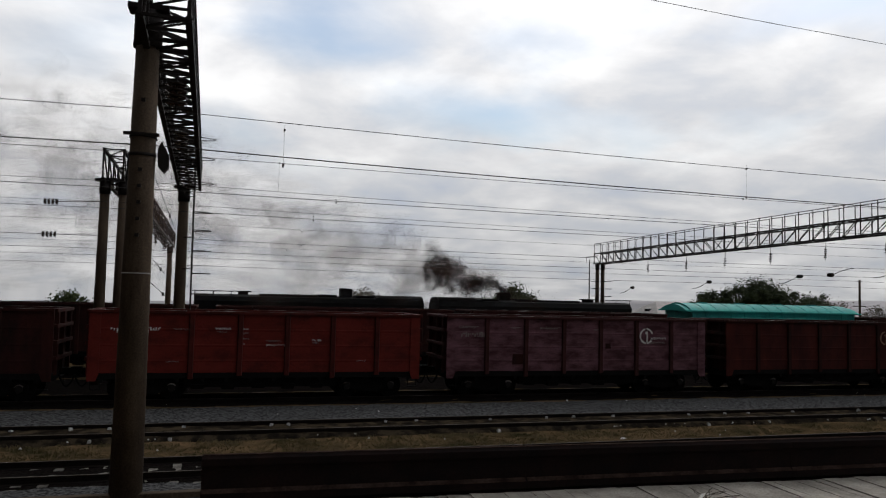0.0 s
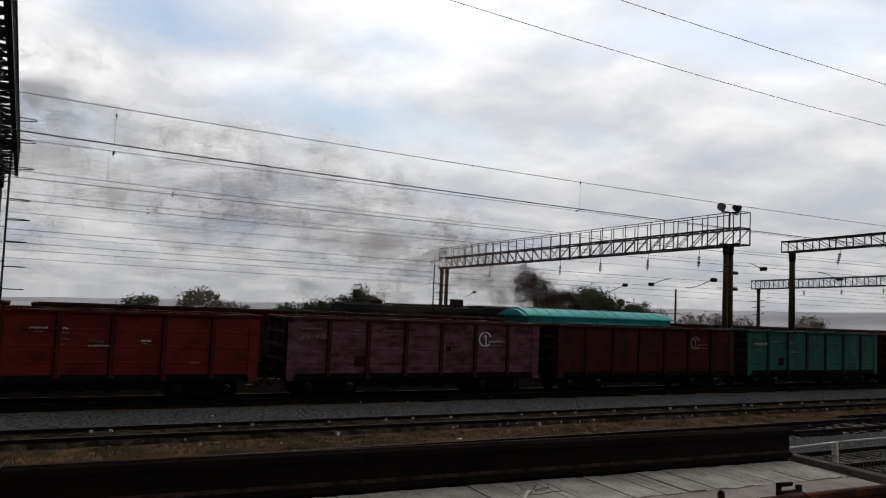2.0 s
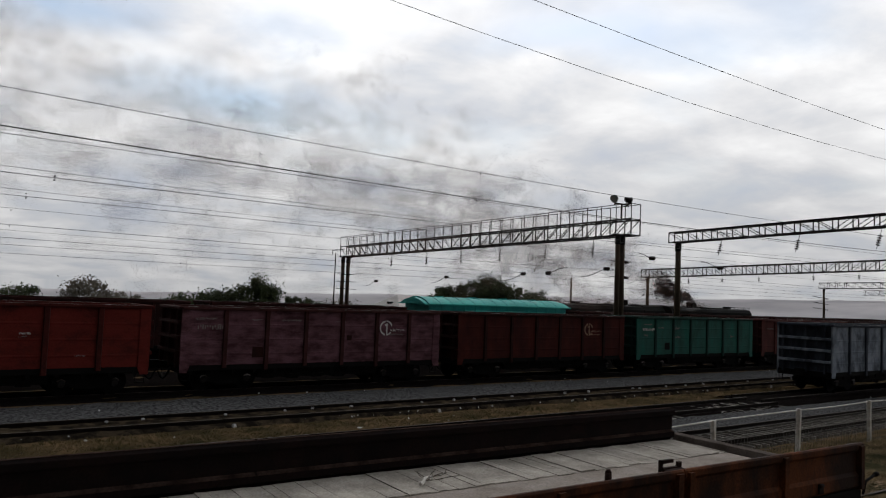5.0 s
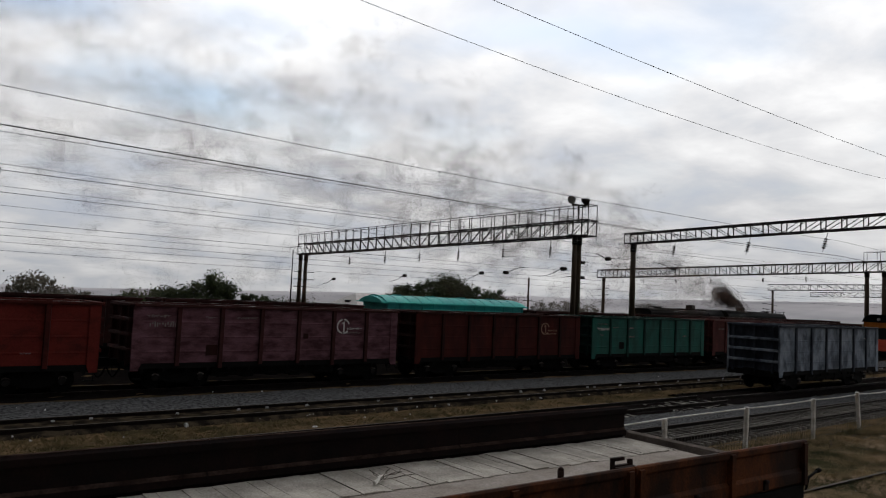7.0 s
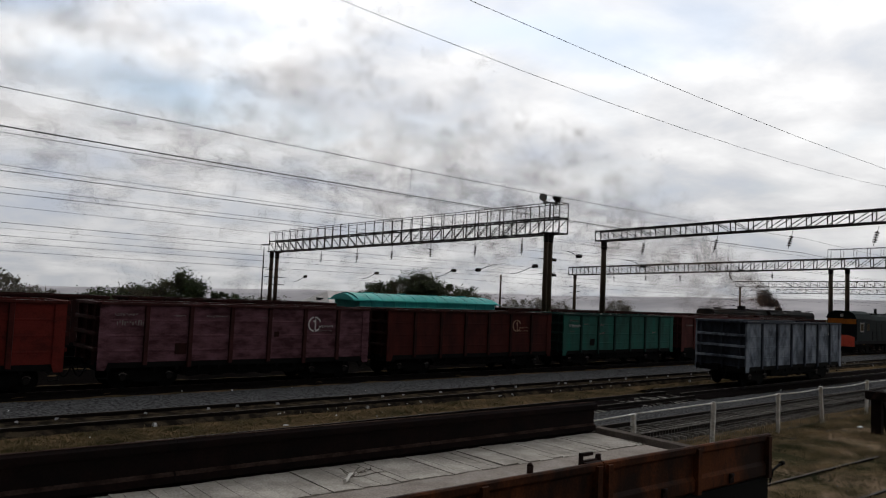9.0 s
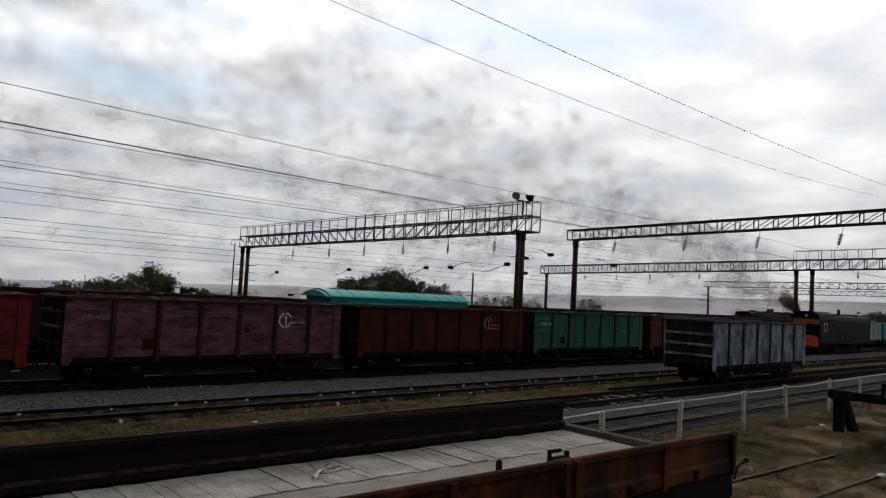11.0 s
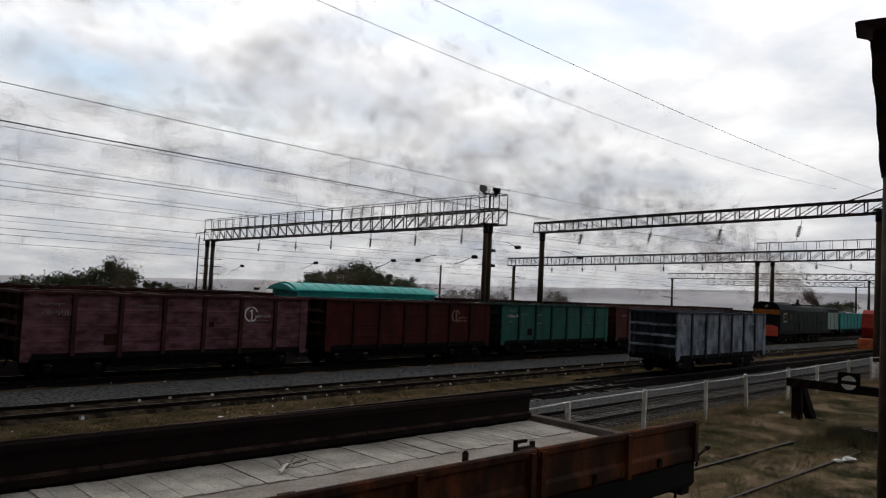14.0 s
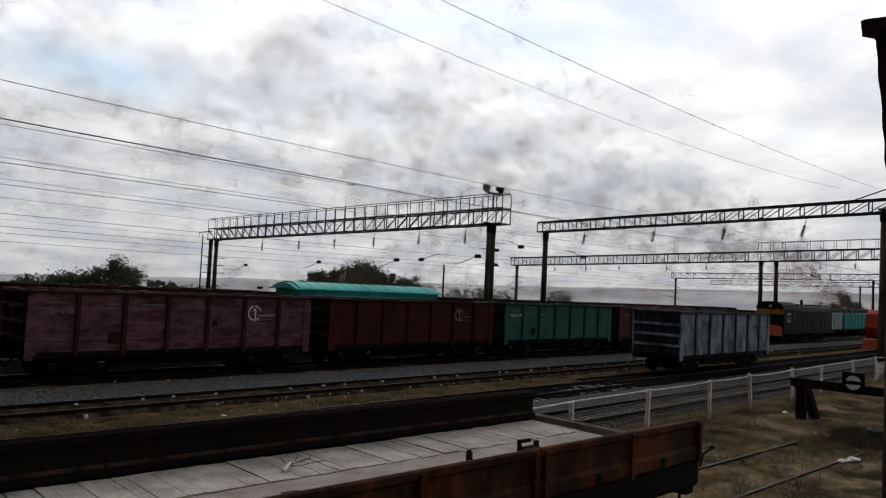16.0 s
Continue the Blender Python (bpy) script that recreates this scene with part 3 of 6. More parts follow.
def gondola(x, yc, z, paint, label, marks=None, length=12.73, bright=True, group="open freight wagons in the yard", yaw=0, top=3.47):
    """Four-axle open freight wagon with seven panels a side; the origin is at the end of the body nearest the start of the track."""
    g = thing("gondola_wagon", pose(x, yc, z, 0, 0, yaw), label, "freight wagon", group)
    W, Z0, Z1 = 1.55, 1.10, top
    n = 7
    p = length / n
    for s in (-1, 1):
        yo = s * (W - 0.07)
        for k in range(n):
            bm = bmesh.new()
            a, b = k * p, (k + 1) * p
            box(bm, a, b, min(yo, yo - s * 0.05), max(yo, yo - s * 0.05), Z0, Z1 - 0.12)
            for zz in (1.55, 2.15, 2.75):                         # shallow pressed ribs
                prism(bm, [(min(yo, yo + s * 0.0), zz - 0.05), (yo + s * 0.010, zz - 0.018), (yo + s * 0.010, zz + 0.018), (yo, zz + 0.05)], a + 0.10, b - 0.10)
            part("side_panel", bm, paint, g)
        for k in range(n + 1):
            bm = bmesh.new()
            xk = min(max(k * p, 0.09), length - 0.09)
            w = 0.11 if 0 < k < n else 0.09
            low = Z0 - (0.30 if k in (0, n) else (0.24 if k in (2, 5) else 0.12))
            if k in (0, n):
                xi = 0.40 if k == 0 else length - 0.40
                lo, hi = min(xk - (0.09 if k == 0 else -0.09), xi), max(xk - (0.09 if k == 0 else -0.09), xi)
                prism(bm, [(lo, Z1 - 0.12), (hi, Z1 - 0.12), (hi, Z0 - 0.05), ((hi - 0.10) if k == 0 else hi, low), (lo if k == 0 else lo + 0.10, low), (lo, Z0 - 0.05)], yo, yo + s * 0.03, "y")
            else:
                prism(bm, [(xk - w, yo), (xk - w * 0.72, yo + s * 0.07), (xk + w * 0.72, yo + s * 0.07), (xk + w, yo)], low, Z1 - 0.12, "z")
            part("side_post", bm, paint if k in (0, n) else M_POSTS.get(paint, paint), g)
        bm = bmesh.new()
        box(bm, 0, length, min(yo - s * 0.06, yo + s * 0.075), max(yo - s * 0.06, yo + s * 0.075), Z1 - 0.12, Z1)
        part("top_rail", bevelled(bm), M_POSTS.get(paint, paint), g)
        if bright:
            rnd = random.Random(int(x * 10 + s))
            bm = bmesh.new()
            u = 0.1
            while u < length - 0.4:
                k = rnd.uniform(0.3, 2.0)
                box(bm, u, min(length - 0.05, u + k), yo + s * 0.02 - 0.035, yo + s * 0.02 + 0.035, Z1 - 0.002, Z1 + 0.006)
                u += k + rnd.uniform(0.1, 1.0)
            tagged(part("worn_edge", bm, M_RIM, g, "bare worn metal along the top edge"), kind="stuff")
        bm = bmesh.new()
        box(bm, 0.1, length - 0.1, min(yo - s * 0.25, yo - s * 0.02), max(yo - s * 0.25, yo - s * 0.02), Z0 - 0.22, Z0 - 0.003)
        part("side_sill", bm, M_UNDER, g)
        # hatch latches hang along the sill
        bm = bmesh.new()
        for k in range(n):
            xx = (k + 0.5) * p
            box(bm, xx - 0.5, xx - 0.38, yo - s * 0.06 - 0.03, yo - s * 0.06 + 0.03, Z0 - 0.36, Z0 - 0.2)
            box(bm, xx + 0.38, xx + 0.5, yo - s * 0.06 - 0.03, yo - s * 0.06 + 0.03, Z0 - 0.36, Z0 - 0.2)
        tagged(part("hatch_latch", bm, M_UNDER, g), kind="stuff")
    for e in (0, 1):
        xo = 0.0 if e == 0 else length
        d = 1 if e == 0 else -1
        bm = bmesh.new()
        box(bm, min(xo + d * 0.06, xo + d * 0.11), max(xo + d * 0.06, xo + d * 0.11), -W + 0.12, W - 0.12, Z0, Z1 - 0.12)
        # the end wall's darker colour stands for shade in the gap between wagons
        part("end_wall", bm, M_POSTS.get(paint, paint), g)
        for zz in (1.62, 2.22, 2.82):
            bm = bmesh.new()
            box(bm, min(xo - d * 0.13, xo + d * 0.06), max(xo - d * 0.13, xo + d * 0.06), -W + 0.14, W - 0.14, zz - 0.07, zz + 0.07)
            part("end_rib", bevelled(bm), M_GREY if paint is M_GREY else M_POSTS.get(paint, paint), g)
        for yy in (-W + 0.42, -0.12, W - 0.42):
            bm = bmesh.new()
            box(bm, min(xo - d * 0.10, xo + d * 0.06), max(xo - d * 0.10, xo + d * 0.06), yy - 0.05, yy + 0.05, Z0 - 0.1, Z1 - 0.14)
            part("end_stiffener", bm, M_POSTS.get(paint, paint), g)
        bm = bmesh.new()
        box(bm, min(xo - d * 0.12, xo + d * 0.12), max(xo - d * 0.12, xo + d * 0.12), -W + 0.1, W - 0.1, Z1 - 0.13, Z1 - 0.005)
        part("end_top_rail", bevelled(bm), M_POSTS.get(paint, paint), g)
        bm = bmesh.new()
        box(bm, min(xo, xo + d * 0.28), max(xo, xo + d * 0.28), -W + 0.1, W - 0.1, Z0 - 0.30, Z0 - 0.004)
        part("end_beam", bm, M_UNDER, g)
        # corner steps
        for s in (-1, 1):
            bm = bmesh.new()
            for dx in (0.12, 0.46):
                tube(bm, (xo + d * dx, s * 1.44, 0.5), (xo + d * dx, s * 1.44, 0.85), 0.014, n=5)
            box(bm, min(xo + d * 0.1, xo + d * 0.48), max(xo + d * 0.1, xo + d * 0.48), s * 1.44 - 0.06, s * 1.44 + 0.06, 0.48, 0.51)
            part("step", bm, M_UNDER, g)
        coupler(g, xo, -d)
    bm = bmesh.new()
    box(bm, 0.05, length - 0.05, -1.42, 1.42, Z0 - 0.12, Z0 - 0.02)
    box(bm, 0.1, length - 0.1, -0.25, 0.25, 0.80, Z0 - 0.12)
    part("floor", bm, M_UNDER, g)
    # solid mass for the hanging hatches and the shade among them
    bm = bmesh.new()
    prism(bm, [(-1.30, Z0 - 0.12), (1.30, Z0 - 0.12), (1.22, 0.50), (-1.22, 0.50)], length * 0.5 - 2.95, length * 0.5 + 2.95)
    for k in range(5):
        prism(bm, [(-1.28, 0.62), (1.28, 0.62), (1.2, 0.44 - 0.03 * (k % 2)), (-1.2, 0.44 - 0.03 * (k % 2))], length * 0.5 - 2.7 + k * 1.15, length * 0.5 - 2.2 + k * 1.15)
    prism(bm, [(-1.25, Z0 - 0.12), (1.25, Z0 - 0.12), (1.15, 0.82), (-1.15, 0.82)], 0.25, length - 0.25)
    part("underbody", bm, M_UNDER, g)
    bm = bmesh.new()
    tube(bm, (length * 0.40, -0.75, 0.86), (length * 0.48, -0.75, 0.86), 0.16, n=12)
    tube(bm, (length * 0.53, -0.7, 0.82), (length * 0.58, -0.7, 0.82), 0.20, n=12)
    beam(bm, (length * 0.30, -0.72, 0.80), (length * 0.66, -0.72, 0.80), 0.05)
    part("brake_gear", bm, M_UNDER, g)
    c = length / 2
    for s in (-1, 1):
        bogie(g, c + s * 4.325 * length / 12.73)
    y = -W + 0.052
    for kind, xx, zz, a, b in marks or ():
        if kind == "ring":
            emblem(g, xx, zz, a, b, y)
        elif kind == "patch":
            bm = bmesh.new()
            box(bm, xx, xx + a, y - 0.006, y, zz, zz + a * 0.9)
            part("paint_patch", bm, b, g, "dark patch of touch-up paint")
        else:
            mark_bars(g, xx, zz, a, kind if isinstance(kind, float) else 0.12, b, y)
    return g


A0, PITCH = -5.09, 13.92
YN = T_ONE
gondola(A0 - PITCH, YN, 0, M_DARK, "sooty dark brown open freight wagon coupled in a long train", [(0.12, 8.2, 1.75, 0.6, M_DIMWHITE)])
gondola(A0, YN, 0, M_RED, "red painted steel open freight wagon with white stencilled writing", [
    (0.26, 0.75, 2.62, 1.75, M_WHITE), (0.10, 2.95, 2.72, 0.75, M_DIMWHITE), (0.10, 4.52, 2.76, 0.55, M_WHITE), (0.07, 4.56, 2.64, 0.4, M_DIMWHITE), (0.10, 5.35, 2.76, 0.42, M_WHITE), (0.08, 5.35, 2.60, 0.42, M_DIMWHITE),
    (0.08, 5.5, 2.38, 0.3, M_DIMWHITE), (0.08, 5.5, 2.18, 0.12, M_WHITE), (0.09, 6.45, 2.30, 0.55, M_DIMWHITE), (0.09, 6.45, 2.14, 0.85, M_WHITE), (0.09, 8.25, 2.34, 0.35, M_WHITE), (0.07, 8.25, 2.24, 0.25, M_DIMWHITE), (0.07, 10.1, 1.52, 0.35, M_DIMWHITE), (0.07, 2.75, 1.5, 0.45, M_DIMWHITE)])
gondola(A0 + PITCH, YN, 0, M_MAUVE, "faded maroon open freight wagon with a white ring emblem", [
    (0.14, 0.55, 2.93, 0.9, M_DIMWHITE), (0.26, 0.65, 2.56, 1.1, M_DIMWHITE), ("ring", 9.60, 2.66, 0.36, M_WHITE), ("patch", 3.0, 1.38, 0.5, M_DARK), ("patch", 7.5, 2.08, 0.26, M_DARK), (0.10, 2.9, 2.92, 0.5, M_DIMWHITE), (0.11, 4.3, 2.92, 0.9, M_DIMWHITE), (0.06, 6.9, 2.9, 0.5, M_DIMWHITE)])
gondola(A0 + 2 * PITCH, YN, 0, M_BROWN, "dark oxide brown open freight wagon with a faded ring emblem", [("ring", 9.60, 2.66, 0.36, M_YELLOWMARK), (0.12, 0.7, 2.75, 0.9, M_BROWN)])
gondola(A0 + 3 * PITCH, YN, 0, M_GREEN, "green open freight wagon with white stencilled numbers", [
    (0.22, 0.55, 2.60, 1.2, M_WHITE), (0.12, 0.65, 2.95, 0.8, M_DIMWHITE), (0.14, 0.75, 2.25, 0.3, M_DIMWHITE), (0.10, 2.1, 2.75, 0.5, M_DIMWHITE), (0.14, 3.8, 2.72, 0.45, M_DIMWHITE), (0.14, 3.75, 2.15, 0.6, M_DIMWHITE), ("patch", 2.75, 1.4, 0.5, M_UNDER), (0.12, 10.0, 2.2, 0.4, M_DIMWHITE)])
gondola(A0 + 4 * PITCH, YN, 0, M_REDBROWN, "weathered red-brown open freight wagon in the train", [(0.12, 0.7, 2.75, 0.9, M_DIMWHITE)])
gondola(A0 + 5 * PITCH, YN, 0, M_DARK, "sooty dark brown open freight wagon at the train's far end")
gondola(38.95, 20.75, 0, M_GREY, "blue-grey open freight wagon standing alone with dusty sides", [(0.14, 10.9, 2.85, 0.5, M_WHITE), (0.10, 5.4, 2.0, 0.3, M_DIMWHITE)], length=13.0, top=3.60)
# a second row of wagons behind, of which only the upper edges show
for k, paint in enumerate((M_DARK,) * 4):
    gondola(26.0 - 12.73 - k * PITCH, 41.55, 0.0, paint, "dark brown open freight wagon in the row behind", bright=k % 2 == 0, group="wagons of the second row")
for k, paint in enumerate((M_DARK,) * 4):
    gondola(41.9 + k * PITCH, 41.55, 0.0, paint, "dark brown open freight wagon behind the hopper wagon", bright=k % 2 == 0, group="wagons of the second row")
gondola(111.5, 36.7, -0.2, M_TEALPALE, "chalky pale green open freight wagon behind a locomotive", group="far freight wagons")
gondola(125.4, 36.7, -0.2, M_TEAL_DARK, "teal green open freight wagon far along the track", group="far freight wagons")
gondola(139.3, 36.7, -0.2, M_TEAL_DARK, "teal green open freight wagon far along the track", group="far freight wagons")


# ---- gantries ----
def truss_box(parent, p, q, h, w, panels, thick=0.09, material=None):
    """Lattice girder from p to q (lower centre line): four chords, uprights, diagonals."""
    material = material or M_STEEL
    p, q = Vector(p), Vector(q)
    d = (q - p).normalized()
    s = Vector((d.y, -d.x, 0)).normalized() * (w / 2)
    up = Vector((0, 0, h))
    for a in (-1, 1):
        for b in (0, 1):
            bm = bmesh.new()
            beam(bm, p + s * a + up * b, q + s * a + up * b, thick * 1.25)
            part("chord", bm, material, parent)
    for a in (-1, 1):
        bm = bmesh.new()
        for k in range(panels + 1):
            c = p + (q - p) * (k / panels) + s * a
            beam(bm, c, c + up, thick * 0.75)
            if k < panels:
                e = p + (q - p) * ((k + 1) / panels) + s * a
                if k < panels // 2:
                    beam(bm, c + up, e, thick * 0.55)
                else:
                    beam(bm, c, e + up, thick * 0.55)
        part("side_lattice", bm, material, parent)
    for b in (0, 1):
        bm = bmesh.new()
        for k in range(panels):
            c = p + (q - p) * (k / panels) + up * b
            e = p + (q - p) * ((k + 1) / panels) + up * b
            beam(bm, c - s, c + s, thick * 0.55)
            if k % 2:
                beam(bm, c - s, e + s, thick * 0.45)
            else:
                beam(bm, c + s, e - s, thick * 0.45)
        part("cross_lattice", bm, material, parent)


def guard_rail(parent, p, q, w, h, n, material=None):
    material = material or M_STEEL
    p, q = Vector(p), Vector(q)
    d = (q - p).normalized()
    s = Vector((d.y, -d.x, 0)).normalized() * (w / 2)
    for a in (-1, 1):
        bm = bmesh.new()
        for k in range(n + 1):
            c = p + (q - p) * (k / n) + s * a
            beam(bm, c, c + Vector((0, 0, h)), 0.045)
        for f in (1.0,):
            beam(bm, p + s * a + Vector((0, 0, h * f)), q + s * a + Vector((0, 0, h * f)), 0.05)
        part("guard_rail", bm, material, parent)
    bm = bmesh.new()
    for c in (p, q):
        beam(bm, c - s + Vector((0, 0, h)), c + s + Vector((0, 0, h)), 0.045)
    part("guard_rail", bm, material, parent)


def concrete_post(parent, x, y, z0, z1, r0, r1, cap=True, material=None):
    bm = bmesh.new()
    tube(bm, (x, y, z0), (x, y, z1), r0, r1, n=18)
    post = part("post", bm, material or M_CONCRETE, parent)
    if cap:
        bm = bmesh.new()
        tube(bm, (x, y, z1 - 0.55), (x, y, z1 + 0.05), r1 * 1.25, n=14)
        box(bm, x - 0.42, x + 0.42, y - 0.25, y + 0.25, z1 + 0.05, z1 + 0.16)
        part("post_head", bm, M_STEEL, post)
    return post


def insulator(parent, p, n=4, tilt=0.0, r=0.13, drop=0.45):
    """A hanging string of porcelain discs under p."""
    p = Vector(p)
    bm = bmesh.new()
    d = Vector((0, math.sin(tilt), -math.cos(tilt)))
    tube(bm, p, p + d * (drop + n * 0.14 + 0.15), 0.018, n=5)
    rod = part("insulator_string", bm, M_STEEL, parent)
    for k in range(n):
        c = p + d * (drop + k * 0.14)
        bm = bmesh.new()
        rings = []
        for h, q in ((0, 0.045), (0.07, r), (0.10, r * 0.6)):
            dd, s, u = frame_axes(p, p + d)
            rings.append([bm.verts.new(c + d * h + (s * math.cos(a * 0.5236) + u * math.sin(a * 0.5236)) * q) for a in range(12)])
        for a, b in zip(rings, rings[1:]):
            for i in range(12):
                bm.faces.new((a[i], a[(i + 1) % 12], b[(i + 1) % 12], b[i])).smooth = True
        bm.faces.new(rings[0][::-1]); bm.faces.new(rings[-1])
        part("disc", bm, M_INSUL, rod)


def floodlight(parent, p, yaw):
    p = Vector(p)
    bm = bmesh.new()
    q = Vector((math.cos(yaw), math.sin(yaw), -0.35)).normalized()
    tube(bm, p - q * 0.30, p + q * 0.18, 0.12, 0.30, n=14)
    beam(bm, p, p + Vector((0, 0, -0.5)), 0.06)
    f = part("floodlight", bm, M_STEEL, parent)
    bm = bmesh.new()
    tube(bm, p + q * 0.185, p + q * 0.20, 0.28, n=14)
    part("lens", bm, M_LAMPGLASS, f)


def arm(parent, p, reach, rise, material=None):
    """A curved steady arm with a dark insulator at its root."""
    p = Vector(p)
    bm = bmesh.new()
    sweep(bm, [p + Vector((0, reach * k / 6, rise * math.sin(k / 6 * 1.6))) for k in range(7)], 0.024, 6)
    a = part("steady_arm", bm, M_STEEL, parent)
    bm = bmesh.new()
    for k in range(4):
        c = p + Vector((0, -math.copysign(0.12, reach) * k, 0))
        tube(bm, c, c + Vector((0, -math.copysign(0.07, reach), 0)), 0.15, 0.09, n=10)
    part("rod_insulator", bm, M_INSUL, a)


GR = "lattice gantries over the tracks"


def gantry_near():
    g = thing("catenary_gantry", pose(0, 0, 0), "tall concrete post carrying a dark lattice girder across the tracks", "gantry", GR)
    concrete_post(g, -2.05, 17.0, -0.3, 10.3, 0.335, 0.235)
    concrete_post(g, -2.25, 34.7, -0.3, 8.75, 0.28, 0.21)
    truss_box(g, (-1.55, 15.0, 9.6), (-2.05, 35.2, 8.85), 1.0, 0.9, 30, 0.105)
    # clamp bands and fittings on the tall post
    bm = bmesh.new()
    for z in (7.55, 7.15):
        tube(bm, (-2.05, 17.0, z), (-2.05, 17.0, z + 0.07), 0.285, n=18)
    box(bm, -2.42, -1.70, 16.68, 16.78, 7.57, 7.63)
    part("clamp_band", bm, M_STEEL, g)
    bm = bmesh.new()
    tube(bm, (-2.05, 17.0, 4.62), (-2.05, 17.0, 4.64), 0.302, n=18)
    part("wire_band", bm, M_PALESTEEL, g)
    bm = bmesh.new()
    tube(bm, (-2.05, 17.0, 9.55), (-2.05, 17.0, 10.34), 0.30, 0.27, n=18)
    part("post_sleeve", bm, M_STEEL, g)
    bm = bmesh.new()
    prism(bm, [(-1.66, 7.52), (-1.50, 7.20), (-1.50, 6.95), (-1.60, 6.82), (-1.72, 6.95), (-1.74, 7.30)], 16.9, 17.1, "y")
    part("tension_block", bm, M_STEEL, g)
    insulator(g, (-1.45, 17.5, 9.2), 4, 0, 0.26, 0.2)
    insulator(g, (-1.62, 22.3, 9.0), 4, 0, 0.22, 0.15)
    insulator(g, (-1.86, 30.5, 8.9), 4, 0, 0.15, 0.3)
    bm = bmesh.new()
    for z in (5.4, 5.75, 6.1, 6.45, 6.8, 8.3):
        box(bm, -2.09, -2.01, 16.66, 16.72, z, z + 0.07)
    part("cast_hole_plug", bm, M_STEEL, g)


gantry_near()


def gantry_second():
    g = thing("catenary_gantry", pose(0, 0, 0), "lattice girder on paired concrete posts behind the wagons", "gantry", GR)
    concrete_post(g, -5.85, 36.9, -0.3, 9.15, 0.26, 0.20)
    concrete_post(g, -5.05, 36.9, -0.3, 9.15, 0.26, 0.20)
    concrete_post(g, -6.15, 80.0, -0.8, 8.45, 0.30, 0.24)
    truss_box(g, (-5.45, 36.2, 9.25), (-6.2, 81.0, 8.55), 1.35, 0.85, 26, 0.1)
    for y in (62, 70, 75):
        insulator(g, (-5.9, y, 8.7), 5, 0, 0.2, 0.2)
    for z, yy in ((8.2, 36.6), (6.72, 36.6)):
        bm = bmesh.new()
        beam(bm, (-6.05, yy, z), (-8.0, yy, z - 0.1), 0.03)
        for k in range(4):
            x = -7.75 - k * 0.16
            tube(bm, (x, yy, z - 0.1), (x - 0.08, yy, z - 0.1), 0.15, 0.1, n=10)
        part("anchor_insulator", bm, M_INSUL, g)


gantry_second()
for p, q in (((-4.07, 36.9, 10.38), (-2.69, 36.9, 7.07)), ((-4.04, 36.9, 6.15), (-3.07, 36.9, 4.97)), ((-3.91, 36.9, 4.78), (-2.92, 36.9, 3.86)), ((-3.91, 36.9, 10.31), (-3.85, 36.9, 8.89))):
    bm = bmesh.new()
    tube(bm, p, q, 0.014, n=5)
    m = Vector(p).lerp(Vector(q), 0.8)
    tube(bm, m - Vector((0, 0, 0.09)), m + Vector((0, 0, 0.09)), 0.06, n=6)
    solid("guy_wire", bm, M_WIRE, pose(0, 0, 0), "thin guy wire with an insulator behind the tall post", "guy wire", "overhead wires")


def cage_ladder():
    g = thing("cage_ladder", pose(-1.72, 34.0, 0), "thin steel access ladder with safety hoops beside the post", "ladder")
    for s in (-0.0, 0.36):
        bm = bmesh.new()
        tube(bm, (0, s, -0.2), (-0.10, s, 11.3), 0.035, n=6)
        part("stringer", bm, M_STEEL, g)
    for k in range(34):
        bm = bmesh.new()
        z = 0.4 + k * 0.32
        tube(bm, (-0.03, 0, z), (-0.03, 0.36, z), 0.015, n=5)
        part("rung", bm, M_STEEL, g)
    for z in (4.1, 5.0, 6.0, 6.9, 7.7, 9.0, 10.1, 11.0):
        bm = bmesh.new()
        sweep(bm, [(-0.04 + 0.78 * math.cos(radians(-90 + k * 18)), 0.18 + 0.36 * math.sin(radians(-90 + k * 18)), z) for k in range(11)], 0.02, 5)
        part("hoop", bm, M_STEEL, g)
    for z in (5.2, 6.6, 8.4):
        bm = bmesh.new()
        beam(bm, (-0.45, 0.5, z), (0, 0.1, z), 0.04)
        part("bracket", bm, M_STEEL, g)


cage_ladder()


